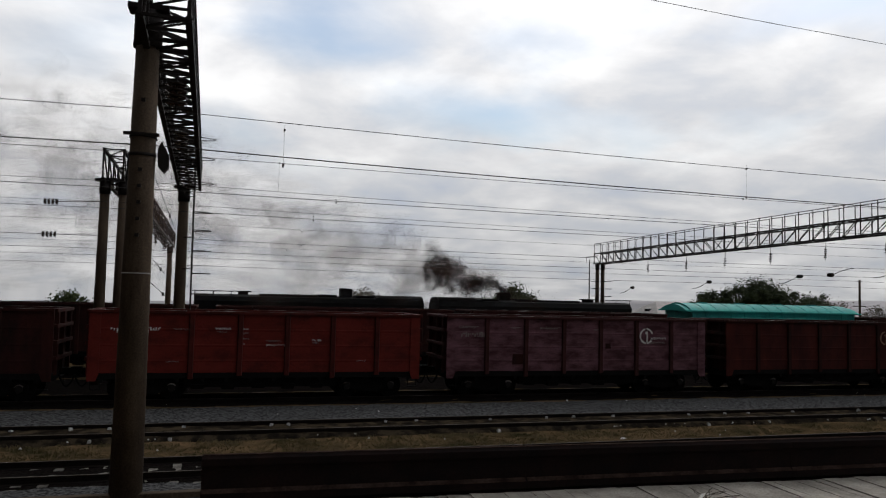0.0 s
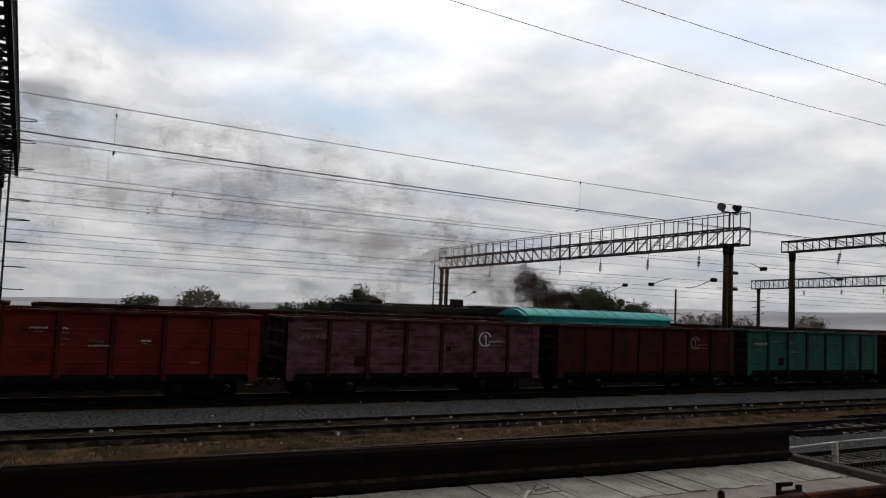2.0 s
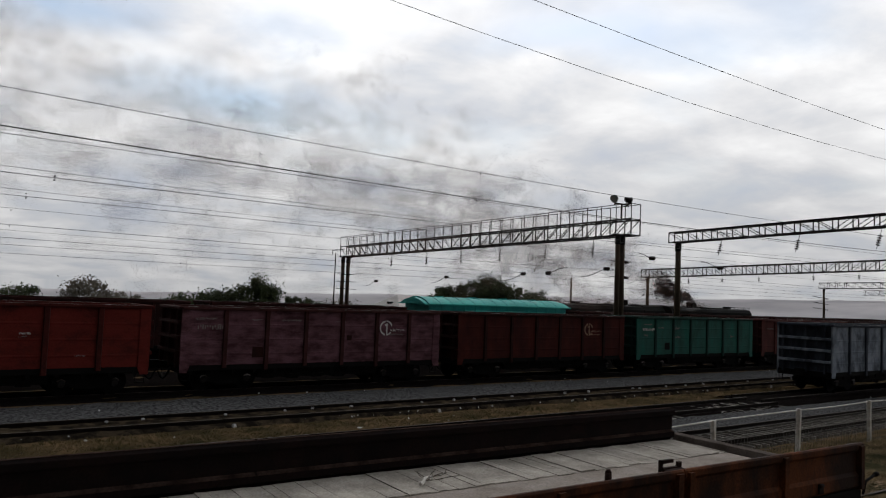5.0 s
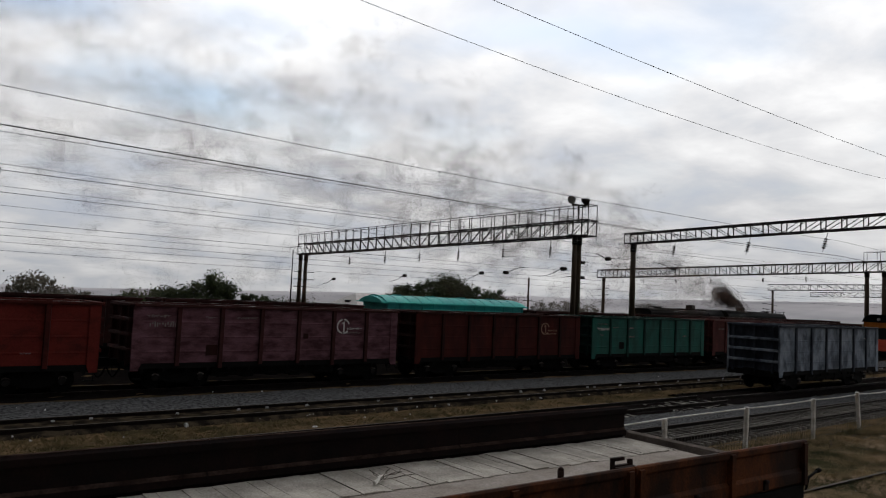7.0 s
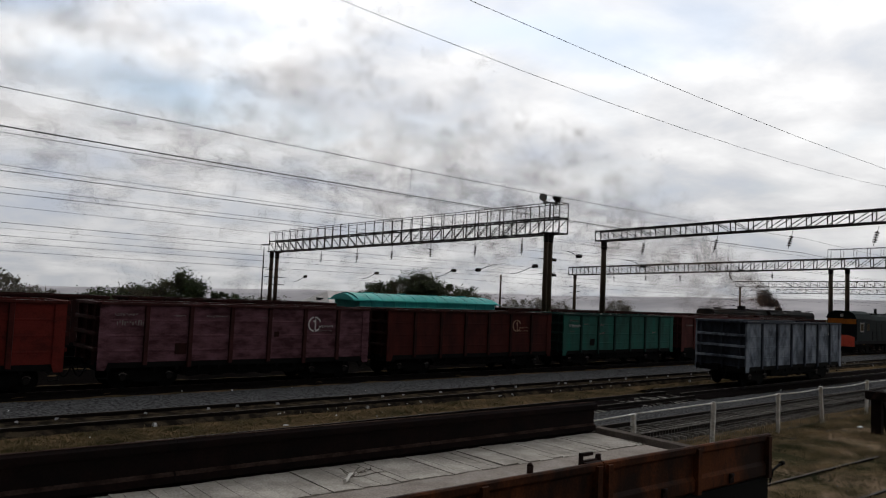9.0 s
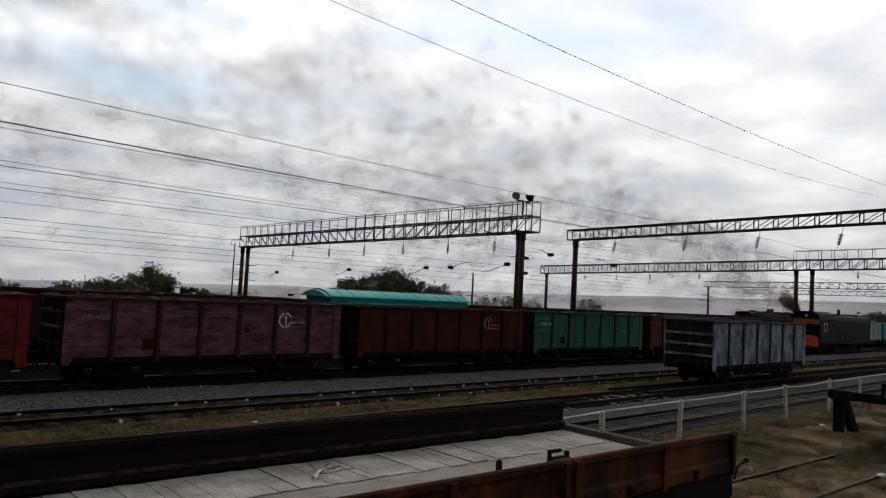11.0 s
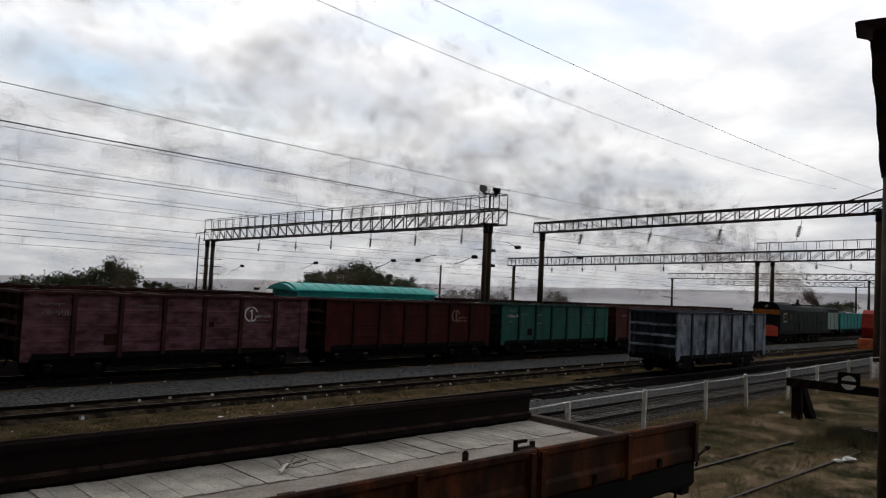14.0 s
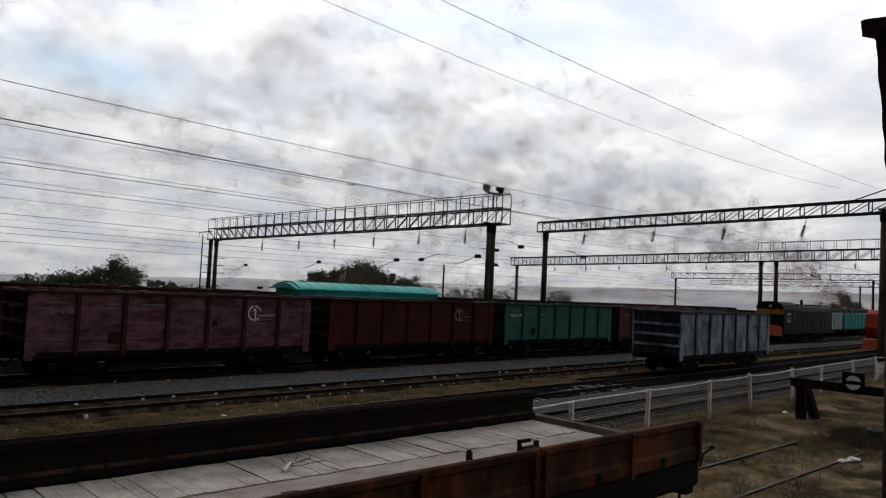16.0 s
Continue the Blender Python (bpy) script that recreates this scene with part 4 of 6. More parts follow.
def gantry_lit():
    g = thing("catenary_gantry", pose(0, 0, 0), "long lattice gantry with a guard rail and two floodlights", "gantry", GR)
    for x in (40.08, 40.55):
        concrete_post(g, x, 34.75, -0.3, 8.95, 0.20, 0.165)
    for x in (38.30, 38.95):
        concrete_post(g, x, 72.2, -1.0, 8.0, 0.24, 0.19)
    a, b = Vector((40.3, 33.4, 9.02)), Vector((38.6, 72.6, 8.12))
    truss_box(g, a, b, 1.10, 1.0, 30, 0.085)
    guard_rail(g, a + Vector((0, 0, 1.15)), b + Vector((0, 0, 1.15)), 1.0, 1.02, 30)
    bm = bmesh.new()
    beam(bm, (40.2, 34.6, 10.1), (40.2, 34.6, 11.3), 0.09)
    beam(bm, (39.5, 34.6, 11.25), (40.9, 34.6, 11.25), 0.10)
    part("lamp_bracket", bm, M_STEEL, g)
    floodlight(g, (39.5, 34.6, 11.6), radians(200))
    floodlight(g, (40.9, 34.6, 11.6), radians(-20))
    for y in (37.1, 41.9, 47.1, 52.2, 57.3, 63.2):
        u = (y - 33.4) / 39.2
        insulator(g, a + (b - a) * u, 5, 0.06, 0.13, 0.6)
    bm = bmesh.new()
    beam(bm, b + Vector((0, 0, 0.9)), b + Vector((-0.1, 2.6, 0.85)), 0.07)
    beam(bm, b + Vector((-0.1, 2.6, 0.9)), b + Vector((-0.1, 2.6, 0.4)), 0.05)
    part("outrigger", bm, M_STEEL, g)
    for z in (6.1, 7.2):
        bm = bmesh.new()
        beam(bm, (39.6, 35.0, z), (41.3, 35.0, z + 0.1), 0.05)
        part("bracket", bm, M_STEEL, g)
        bm = bmesh.new()
        tube(bm, (40.95, 34.9, z), (41.35, 34.9, z), 0.12, n=8)
        part("post_insulator", bm, M_INSUL, g)
    for z in (4.6, 5.4, 6.2):
        bm = bmesh.new()
        beam(bm, (37.5, 72.0, z), (39.9, 72.0, z), 0.07)
        part("bracket", bm, M_STEEL, g)


gantry_lit()


def gantry_plain():
    g = thing("catenary_gantry", pose(0, 0, 0), "slender lattice girder on two round concrete posts", "gantry", GR)
    concrete_post(g, 46.7, 34.6, -0.3, 8.9, 0.25, 0.19)
    concrete_post(g, 46.6, 11.1, -0.1, 9.75, 0.27, 0.2)
    truss_box(g, (46.7, 35.2, 9.0), (46.6, 10.6, 9.7), 0.75, 0.7, 20, 0.075)
    bm = bmesh.new()
    tube(bm, (46.6, 11.1, 0.0), (46.6, 11.1, 1.35), 0.285, n=18)
    part("white_base_band", bm, M_WHITEPAINT, g, "white painted foot of the post")
    bm = bmesh.new()
    beam(bm, (46.6, 10.8, 9.9), (46.6, 10.8, 11.2), 0.08)
    beam(bm, (46.6, 12.9, 10.4), (46.6, 10.8, 11.1), 0.06)
    part("stay_strut", bm, M_STEEL, g)
    for y in (30.9, 25.2, 20.2, 15.3):
        insulator(g, (46.7, y, 9.05 + 0.019 * (34 - y)), 5, 0.25, 0.16, 0.35)


gantry_plain()


def gantry_far(x, ends, posts, z, h, rails=None, n=24, fall=0.0, label="distant lattice gantry across the yard"):
    g = thing("catenary_gantry", pose(0, 0, 0), label, "gantry", GR)
    for px_, py_ in posts:
        concrete_post(g, px_, py_, -1.0, z + fall * (ends[0] - py_), 0.30, 0.24)
    top = z + fall * (ends[0] - ends[1])
    truss_box(g, (x, ends[0], z + 0.1), (x, ends[1], top + 0.1), h, 1.0, n, 0.12)
    if rails:
        guard_rail(g, (x, rails[0], z + fall * (ends[0] - rails[0]) + 0.1 + h), (x, rails[1], top + 0.1 + h), 1.0, 1.2, 12)
    return g


g3 = gantry_far(100.0, (81.0, 20.0), ((100.0, 80.0), (100.0, 38.4), (100.0, 36.4), (100.0, 21.0)), 8.55, 1.3, (38.6, 20.0), 36, 0.027)
for y in (72, 66, 60, 52, 46, 31, 27):
    insulator(g3, (100, y, 8.65 + 0.027 * (81 - y)), 4, 0, 0.2, 0.5)
for z in (4.5, 5.6, 6.6):
    bm = bmesh.new()
    beam(bm, (98.6, 80, z), (101.4, 80, z + 0.3), 0.09)
    part("bracket", bm, M_STEEL, g3)
g4 = gantry_far(184.0, (94.0, 20.0), ((184.0, 93.0), (184.0, 46.0)), 9.6, 1.4, None, 36, 0.015)
for z in (4.4, 5.8, 7.2):
    bm = bmesh.new()
    beam(bm, (182.0, 94.6, z + 0.5), (185.0, 92.4, z), 0.12)
    part("bracket", bm, M_STEEL, g4)
gantry_far(265.0, (120.0, 20.0), ((265.0, 70.0),), 10.0, 1.5, None, 40, 0.015)


# ---- overhead wires ----
def wire(name, y, z, x0, x1, r=0.012, sag=0.25, supports=(-60.0, -1.8, 46.7, 100.0, 184.0), label="tarnished overhead wire strung along the track", clips=()):
    bm = bmesh.new()
    pts = []
    xs = [s for s in supports if x0 < s < x1]
    stops = [x0] + xs + [x1]
    for a, b in zip(stops, stops[1:]):
        k = max(6, int((b - a) / 4))
        for i in range(k):
            u = i / k
            pts.append(Vector((a + (b - a) * u, y, z - sag * 4 * u * (1 - u) + sag * 0.5)))
    pts.append(Vector((x1, y, z + sag * 0.5)))
    sweep(bm, pts, r, 5)
    w = thing(name, pose(0, 0, 0), label, "overhead wire", "overhead wires")
    part("strand", bm, M_WIRE, w)
    for c in clips:
        bm = bmesh.new()
        box(bm, c - 0.025, c + 0.025, y - 0.015, y + 0.015, z - sag * 0.5 - 0.025, z - sag * 0.5 + 0.025)
        part("wire_clip", bm, M_WIRE, w)
    return w


H = 4.33
for y, ratio, r, sag in ((19.6, 0.222, 0.016, 0.25), (19.6, 0.1755, 0.026, 0.25), (19.75, 0.169, 0.012, 0.1), (24.65, 0.1300, 0.012, 0.2), (24.65, 0.1235, 0.018, 0.1), (31.6, 0.1045, 0.013, 0.2), (31.6, 0.0975, 0.018, 0.1),
                         (36.9, 0.082, 0.012, 0.15), (36.9, 0.0625, 0.018, 0.1), (41.6, 0.0470, 0.018, 0.1), (47.0, 0.056, 0.012, 0.15), (47.0, 0.0390, 0.018, 0.1), (53.6, 0.0290, 0.02, 0.1)):
    wire("overhead_wire", y, H + ratio * y, -120, 320, r * 0.62, sag, clips=(1.1, 15.5) if y < 20 else (3.2, 24.0))
wire("overhead_wire", 13.4, 10.78, -60, 46.6, 0.007, 0.85, supports=(-1.8,))
wire("overhead_wire", 11.3, 10.75, -60, 46.6, 0.007, 0.5, supports=(-1.8,))
for x in (1.1, 15.5):
    bm = bmesh.new()
    tube(bm, (x, 19.6, H + 0.169 * 19.6), (x, 19.6, H + 0.222 * 19.6), 0.0035, n=4)
    solid("dropper_wire", bm, M_WIRE, pose(0, 0, 0), "thin dropper hanging between two overhead wires", "dropper", "overhead wires")
bm = bmesh.new()
tube(bm, (1.0, 19.6, H + 0.128 * 19.6), (1.0, 19.6, H + 0.172 * 19.6), 0.0035, n=4)
solid("dropper_wire", bm, M_WIRE, pose(0, 0, 0), "thin dropper hanging between two overhead wires", "dropper", "overhead wires")


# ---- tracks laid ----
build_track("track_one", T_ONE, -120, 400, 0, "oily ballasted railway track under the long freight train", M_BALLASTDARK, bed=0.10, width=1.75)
TRACK_TWO = build_track("track_two", T_TWO, -120, 400, 0, "rusty railway track sunk in dirt and gravel", M_DIRT, bed=0.10, width=0.75, sleepers=False)
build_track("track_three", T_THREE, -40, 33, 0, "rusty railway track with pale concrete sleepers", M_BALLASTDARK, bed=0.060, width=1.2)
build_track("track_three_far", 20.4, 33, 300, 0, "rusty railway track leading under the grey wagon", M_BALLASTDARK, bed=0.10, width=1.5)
build_track("track_four", 14.6, 12, 200, 0.10, "railway track with open sleepers behind the fence", M_BALLASTDARK, bed=-0.08, width=1.3, gap=0.42, tie=0.45)
build_track("track_loco", 53.6, -120, 400, 0, "far railway track behind the wagons", M_BALLASTDARK, bed=0.08, sleepers=False)
build_track("track_spare", 36.7, 90, 400, -0.2, "far railway track under teal wagons", M_BALLASTDARK, bed=0.08, sleepers=False)
build_track("track_hopper", 41.55, -120, 400, 0, "railway track under the hopper wagon", M_BALLASTDARK, bed=0.08, sleepers=False)


def rail_clips():
    """Pale fastening blocks that show here and there along the inner side of the far rail."""
    rnd = random.Random(31)
    bm = bmesh.new()
    box(bm, -0.07, 0.07, -0.06, 0.06, -0.12, 0.0)
    for v in bm.verts:
        if v.co.z > -0.01:
            v.co.x *= 0.6; v.co.y *= 0.6
    me = mesh_of(bm, "rail_clip", M_PALESTEEL)
    x = -14.0
    while x < 75:
        share("rail_clip", me, TRACK_TWO, pose(x, 0.62 + rnd.uniform(-0.03, 0.02), -0.055 + rnd.uniform(-0.02, 0.015), 0, 0, rnd.uniform(-30, 30)), "pale concrete fastening block")
        x += 0.55 * rnd.choice((2, 3, 4, 5, 6, 1))
        if rnd.random() < 0.3:
            share("rail_clip", me, TRACK_TWO, pose(x - 0.3, -1.0 + rnd.uniform(-0.1, 0.1), -0.14, 0, 0, rnd.uniform(-30, 30)), "pale concrete fastening block")


rail_clips()


def ballast_shoulder(y0, y1, z, material, label, seed):
    """A long strip of loose ballast with a ragged edge."""
    bm = bmesh.new()
    prev = None
    x = -60.0
    while x < 200:
        row = []
        for k in range(9):
            u = k / 8
            yy = y0 + (y1 - y0) * u + (0.22 * noise.noise((x * 0.7, seed, u)) if k in (0, 8) else 0)
            zz = z - (0.14 if k in (0, 8) else 0) + 0.035 * noise.noise((x * 1.3, yy * 1.9, seed)) + 0.02 * noise.noise((x * 5, yy * 5, seed))
            row.append(bm.verts.new((x, yy, zz)))
        if prev:
            for k in range(8):
                bm.faces.new((prev[k], row[k], row[k + 1], prev[k + 1])).smooth = True
        prev = row
        x += 0.35 if x < 55 else 1.5
    ob = new("ballast_shoulder", mesh_of(bm, "ballast_shoulder", material))
    tagged(ob, label, "ballast", kind="structure")


ballast_shoulder(25.75, 29.5, -0.08, M_BALLAST, "grey crushed stone ballast beside the long train", 3.0)
ballast_shoulder(16.1, 18.4, -0.11, M_BALLAST, "dark gravel between the track and the fence", 8.0)
# dark strip laid to paint in the shade between the two wagon rows
ballast_shoulder(33.2, 39.6, -0.12, M_BALLASTDARK, "ground between the wagon rows, darkened for their shade", 12.0)
ballast_shoulder(2.2, 10.2, 0.545, M_EARTH, "trodden sandy earth with thin dry grass round the siding", 21.0)




# ---- the flat wagon on the siding ----
SIDING = pose(5.56, 7.215, 0, 0, 0, -2.06)


def flat_wagon():
    g = thing("flat_wagon", SIDING, "old flat wagon with upright side boards and a grey plank deck", "flat wagon")
    HL, HW, ZD, ZT = 5.97, 1.715, 1.85, 2.40
    # planks lie across the deck on the far part
    rnd = random.Random(5)
    x = -HL + 0.06
    while x < HL - 0.12:
        w = rnd.choice((0.14, 0.15, 0.15, 0.16, 0.30, 0.22))
        w = min(w, HL - 0.06 - x)
        y0 = rnd.uniform(0.44, 0.48)
        z = rnd.uniform(-0.007, 0.007)
        bm = bmesh.new()
        v = box(bm, x + 0.001, x + w - rnd.choice((0.003, 0.004, 0.006, 0.004, 0.009, 0.018)), y0, HW - 0.09, ZD - 0.05, ZD + z)
        for q in v[4:]:
            q.co.z += rnd.uniform(-0.006, 0.006)
        part("plank", bm, M_DECK, g)
        x += w
    bm = bmesh.new()
    box(bm, -HL + 0.05, HL - 0.05, -HW + 0.08, 0.56, ZD - 0.06, ZD - 0.014)
    part("deck_plate", bm, M_DECKSTEEL, g, "dusty steel deck plate")
    bm = bmesh.new()
    box(bm, -HL, HL, -HW + 0.10, HW - 0.10, ZD - 0.36, ZD - 0.065)
    for s in (-0.5, 0.5):
        box(bm, -HL, HL, s - 0.12, s + 0.12, ZD - 0.85, ZD - 0.36)
    part("underframe", bm, M_UNDER, g)
    # far side board: heavy dark section with a rolled top and a ledge
    n = 3
    L = 2 * HL / n
    for k in range(n):
        a, b = -HL + k * L + 0.002, -HL + (k + 1) * L - 0.002
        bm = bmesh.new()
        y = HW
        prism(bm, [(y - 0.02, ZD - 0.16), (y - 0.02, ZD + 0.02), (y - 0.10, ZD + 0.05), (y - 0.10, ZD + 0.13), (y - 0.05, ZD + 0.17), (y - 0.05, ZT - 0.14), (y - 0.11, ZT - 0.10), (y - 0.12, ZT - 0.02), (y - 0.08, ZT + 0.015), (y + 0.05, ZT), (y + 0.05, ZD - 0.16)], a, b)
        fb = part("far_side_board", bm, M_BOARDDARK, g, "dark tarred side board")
        # paler strips paint in the highlights on the worn top and the ledge
        bm = bmesh.new()
        prism(bm, [(y - 0.085, ZT + 0.017), (y + 0.045, ZT + 0.003), (y + 0.045, ZT + 0.007), (y - 0.085, ZT + 0.022)], a + 0.01, b - 0.01)
        part("worn_top_highlight", bm, M_EDGELIGHT, fb, "worn top edge with its highlight painted in")
        bm = bmesh.new()
        prism(bm, [(y - 0.104, ZD + 0.132), (y - 0.055, ZD + 0.170), (y - 0.055, ZD + 0.175), (y - 0.106, ZD + 0.136)], a + 0.01, b - 0.01)
        part("ledge_highlight", bm, M_EDGELIGHT, fb, "painted highlight along the ledge")
    # near side boards: pressed rust-brown sheet with stiffeners
    ends = [-HL, -1.95, 1.95, HL + 0.06]
    for a, b in zip(ends, ends[1:]):
        y = -HW
        bm = bmesh.new()
        prism(bm, [(y + 0.015, ZD - 0.09), (y - 0.015, ZD - 0.09), (y - 0.05, ZD - 0.05), (y - 0.05, ZD + 0.10), (y - 0.015, ZD + 0.15), (y - 0.015, ZT - 0.12), (y - 0.05, ZT - 0.08), (y - 0.05, ZT - 0.01), (y - 0.03, ZT + 0.01), (y + 0.03, ZT), (y + 0.015, ZT - 0.08)], a + 0.012, b - 0.012)
        s = part("near_side_board", bm, M_BOARD, g, "rust-brown pressed steel side board")
        m = (a + b) / 2
        for xx in (a + 0.10, a + 0.10 + (b - a - 0.2) / 2, b - 0.10):
            bm = bmesh.new()
            prism(bm, [(xx - 0.07, y - 0.015), (xx - 0.045, y - 0.085), (xx + 0.045, y - 0.085), (xx + 0.07, y - 0.015)], ZD - 0.10, ZT - 0.03, "z")
            part("stiffener", bm, M_BOARD, s)
        for xx in (m - 0.8, m + 0.85):
            bm = bmesh.new()
            box(bm, xx - 0.05, xx + 0.05, y - 0.075, y - 0.02, ZD - 0.05, ZD + 0.06)
            tube(bm, (xx - 0.05, y - 0.06, ZD + 0.06), (xx + 0.05, y - 0.06, ZD + 0.06), 0.03, n=8)
            part("hinge", bm, M_RUST, s)
    bm = bmesh.new()
    prism(bm, [(-HW - 0.03, ZD - 0.10), (-HW + 0.09, ZD - 0.10), (-HW + 0.09, ZD - 0.50), (-HW + 0.02, ZD - 0.50), (-HW - 0.03, ZD - 0.44)], -HL, HL)
    part("side_sill", bm, M_UNDER, g)
    # latch bracket, stake stub and bolt on the near edge
    bm = bmesh.new()
    y = -HW + 0.10
    xh = 1.85
    box(bm, xh - 0.17, xh + 0.20, y - 0.02, y + 0.02, ZT - 0.03, ZT + 0.02)
    box(bm, xh - 0.17, xh - 0.13, y - 0.02, y + 0.02, ZT + 0.02, ZT + 0.11)
    box(bm, xh - 0.17, xh + 0.05, y - 0.02, y + 0.02, ZT + 0.07, ZT + 0.11)
    box(bm, xh + 0.14, xh + 0.20, y - 0.02, y + 0.02, ZT + 0.0, ZT + 0.07)
    box(bm, xh - 0.14, xh + 0.18, y - 0.10, y - 0.02, ZT - 0.02, ZT + 0.005)
    part("latch_bracket", bm, M_RUST, g)
    bm = bmesh.new()
    tube(bm, (0.80, -HW + 0.07, ZT - 0.08), (0.80, -HW + 0.07, ZT + 0.07), 0.038, n=10)
    tube(bm, (0.80, -HW + 0.07, ZT + 0.07), (0.80, -HW + 0.07, ZT + 0.10), 0.038, 0.018, n=10)
    part("stake_stub", bm, M_RUST, g)
    # end board folded down beyond the deck
    bm = bmesh.new()
    prism(bm, [(HL + 0.02, ZD - 0.02), (HL + 0.05, ZD + 0.08), (HL + 0.12, ZD + 0.11), (HL + 0.22, ZD + 0.09), (HL + 0.60, ZD + 0.0), (HL + 0.66, ZD - 0.05), (HL + 0.62, ZD - 0.08), (HL + 0.05, ZD - 0.08)], -HW + 0.25, HW - 0.06, "y")
    part("end_board", bm, M_FLAP, g, "end board folded flat")
    bm = bmesh.new()
    for p, q in (((HL + 0.02, -HW - 0.02, ZD - 0.10), (HL + 0.16, -HW - 0.02, ZD - 0.02)), ((HL + 0.16, -HW - 0.02, ZD - 0.02), (HL + 0.42, -HW - 0.02, ZD + 0.05)), ((HL + 0.16, -HW - 0.02, ZD - 0.02), (HL + 0.08, -HW - 0.02, ZD - 0.2))):
        tube(bm, p, q, 0.02, n=6)
    tube(bm, (HL + 0.42, -HW - 0.02, ZD + 0.05), (HL + 0.50, -HW - 0.02, ZD + 0.06), 0.035, n=8)
    part("release_lever", bm, M_UNDER, g)
    for s in (-1, 1):
        bm = bmesh.new()
        tube(bm, (s * (HL - 0.3), -HW + 0.12, 0.98), (s * (HL - 0.3), -HW + 0.12, ZD - 0.3), 0.025, n=6)
        box(bm, s * (HL - 0.3) - 0.2, s * (HL - 0.3) + 0.2, -HW + 0.06, -HW + 0.22, 0.95, 0.98)
        part("step", bm, M_UNDER, g)
    for s in (-1, 1):
        bm = bmesh.new()
        box(bm, min(s * HL, s * (HL - 0.25)), max(s * HL, s * (HL - 0.25)), -HW + 0.05, HW - 0.05, ZD - 0.62, ZD - 0.10)
        part("head_stock", bm, M_UNDER, g)
    for s in (-1, 1):
        b = bogie(g, s * 3.9)
        b.matrix_basis = pose(0, 0, RAIL_NEAR)
    return g


flat_wagon()
t = build_track("track_siding", 0, -40, 16.1, RAIL_NEAR, "overgrown siding track ending in dry grass", M_GROUND, sleepers=False, bed=0.0)
t.matrix_basis = Matrix.Translation((5.56, 6.93, RAIL_NEAR)) @ pose(0, 0, 0, 0, 0, -2.4)

# twig and stick on the deck
def twig():
    rnd = random.Random(11)
    bm = bmesh.new()
    p = Vector((0, 0, 0.03))
    for k in range(7):
        q = p + Vector((0.06, rnd.uniform(-0.02, 0.035), 0.012 * math.sin(k * 0.9)))
        tube(bm, p, q, 0.026 - 0.002 * k, n=6)
        p = q
    main = solid("twig", bm, M_WHITEPAINT, pose(5.45, 7.93, 1.865, 0, 0, 25), "pale peeled twig lying on the plank deck", "twig")
    for k in range(7):
        bm = bmesh.new()
        a = rnd.uniform(-0.6, 1.2)
        p = Vector((rnd.uniform(0, 0.3), 0.0, 0.03))
        for i in range(4):
            q = p + Vector((math.cos(a) * 0.11, math.sin(a) * 0.11, rnd.uniform(-0.01, 0.03)))
            tube(bm, p, q, 0.005, n=4)
            p = q
            a += rnd.uniform(-0.5, 0.5)
        part("shoot", bm, M_BARK, main)


twig()
bm = bmesh.new()
tube(bm, (0, 0, 0.015), (0.22, 0.02, 0.02), 0.014, 0.010, n=6)
solid("stick", bm, M_BARK, pose(4.95, 7.2, 1.84, 0, 0, -12), "short dark stick on the deck plate", "stick")


# ---- fence along the terrace ----
def fence():
    xs = [11.0, 15.3, 19.1, 23.3, 26.9, 31.2, 35.0, 40.1, 44.5, 49.0, 53.6, 58.5]
    g = thing("mesh_fence", pose(0, 0, 0), "low wire mesh fence with white concrete posts and top rail", "fence")
    ys = [10.25 + (x - 15) * 0.022 for x in xs]
    for i, (x, y) in enumerate(zip(xs, ys)):
        z = ground_height(x, y)
        bm = bmesh.new()
        beam(bm, (x, y, z - 0.3), (x + (-0.30 if i == 4 else random.uniform(-0.04, 0.04)), y + random.uniform(-0.03, 0.03), 1.73 + random.uniform(-0.05, 0.05)), 0.105)
        part("post", bevelled(bm), M_WHITEPAINT, g)
    for (x0, y0), (x1, y1) in zip(zip(xs, ys), zip(xs[1:], ys[1:])):
        bm = bmesh.new()
        sag = random.uniform(0.0, 0.05)
        sweep(bm, [(x0 + (x1 - x0) * k / 6, y0 + (y1 - y0) * k / 6, 1.68 - sag * 4 * k / 6 * (1 - k / 6)) for k in range(7)], 0.018, 6)
        part("top_rail", bm, M_WHITEPAINT, g)
        bm = bmesh.new()
        n = int((x1 - x0) / 0.14)
        for k in range(1, n):
            u = k / n
            x, y = x0 + (x1 - x0) * u, y0 + (y1 - y0) * u
            tube(bm, (x, y, 0.5), (x, y, 1.40), 0.005, n=3, caps=False)
        for z in (0.55, 0.8, 1.05, 1.25, 1.40):
            tube(bm, (x0, y0, z), (x1, y1, z), 0.007 if z < 1.3 else 0.012, n=4, caps=False)
        tagged(part("wire_mesh", bm, M_MESH, g), kind="stuff")


fence()


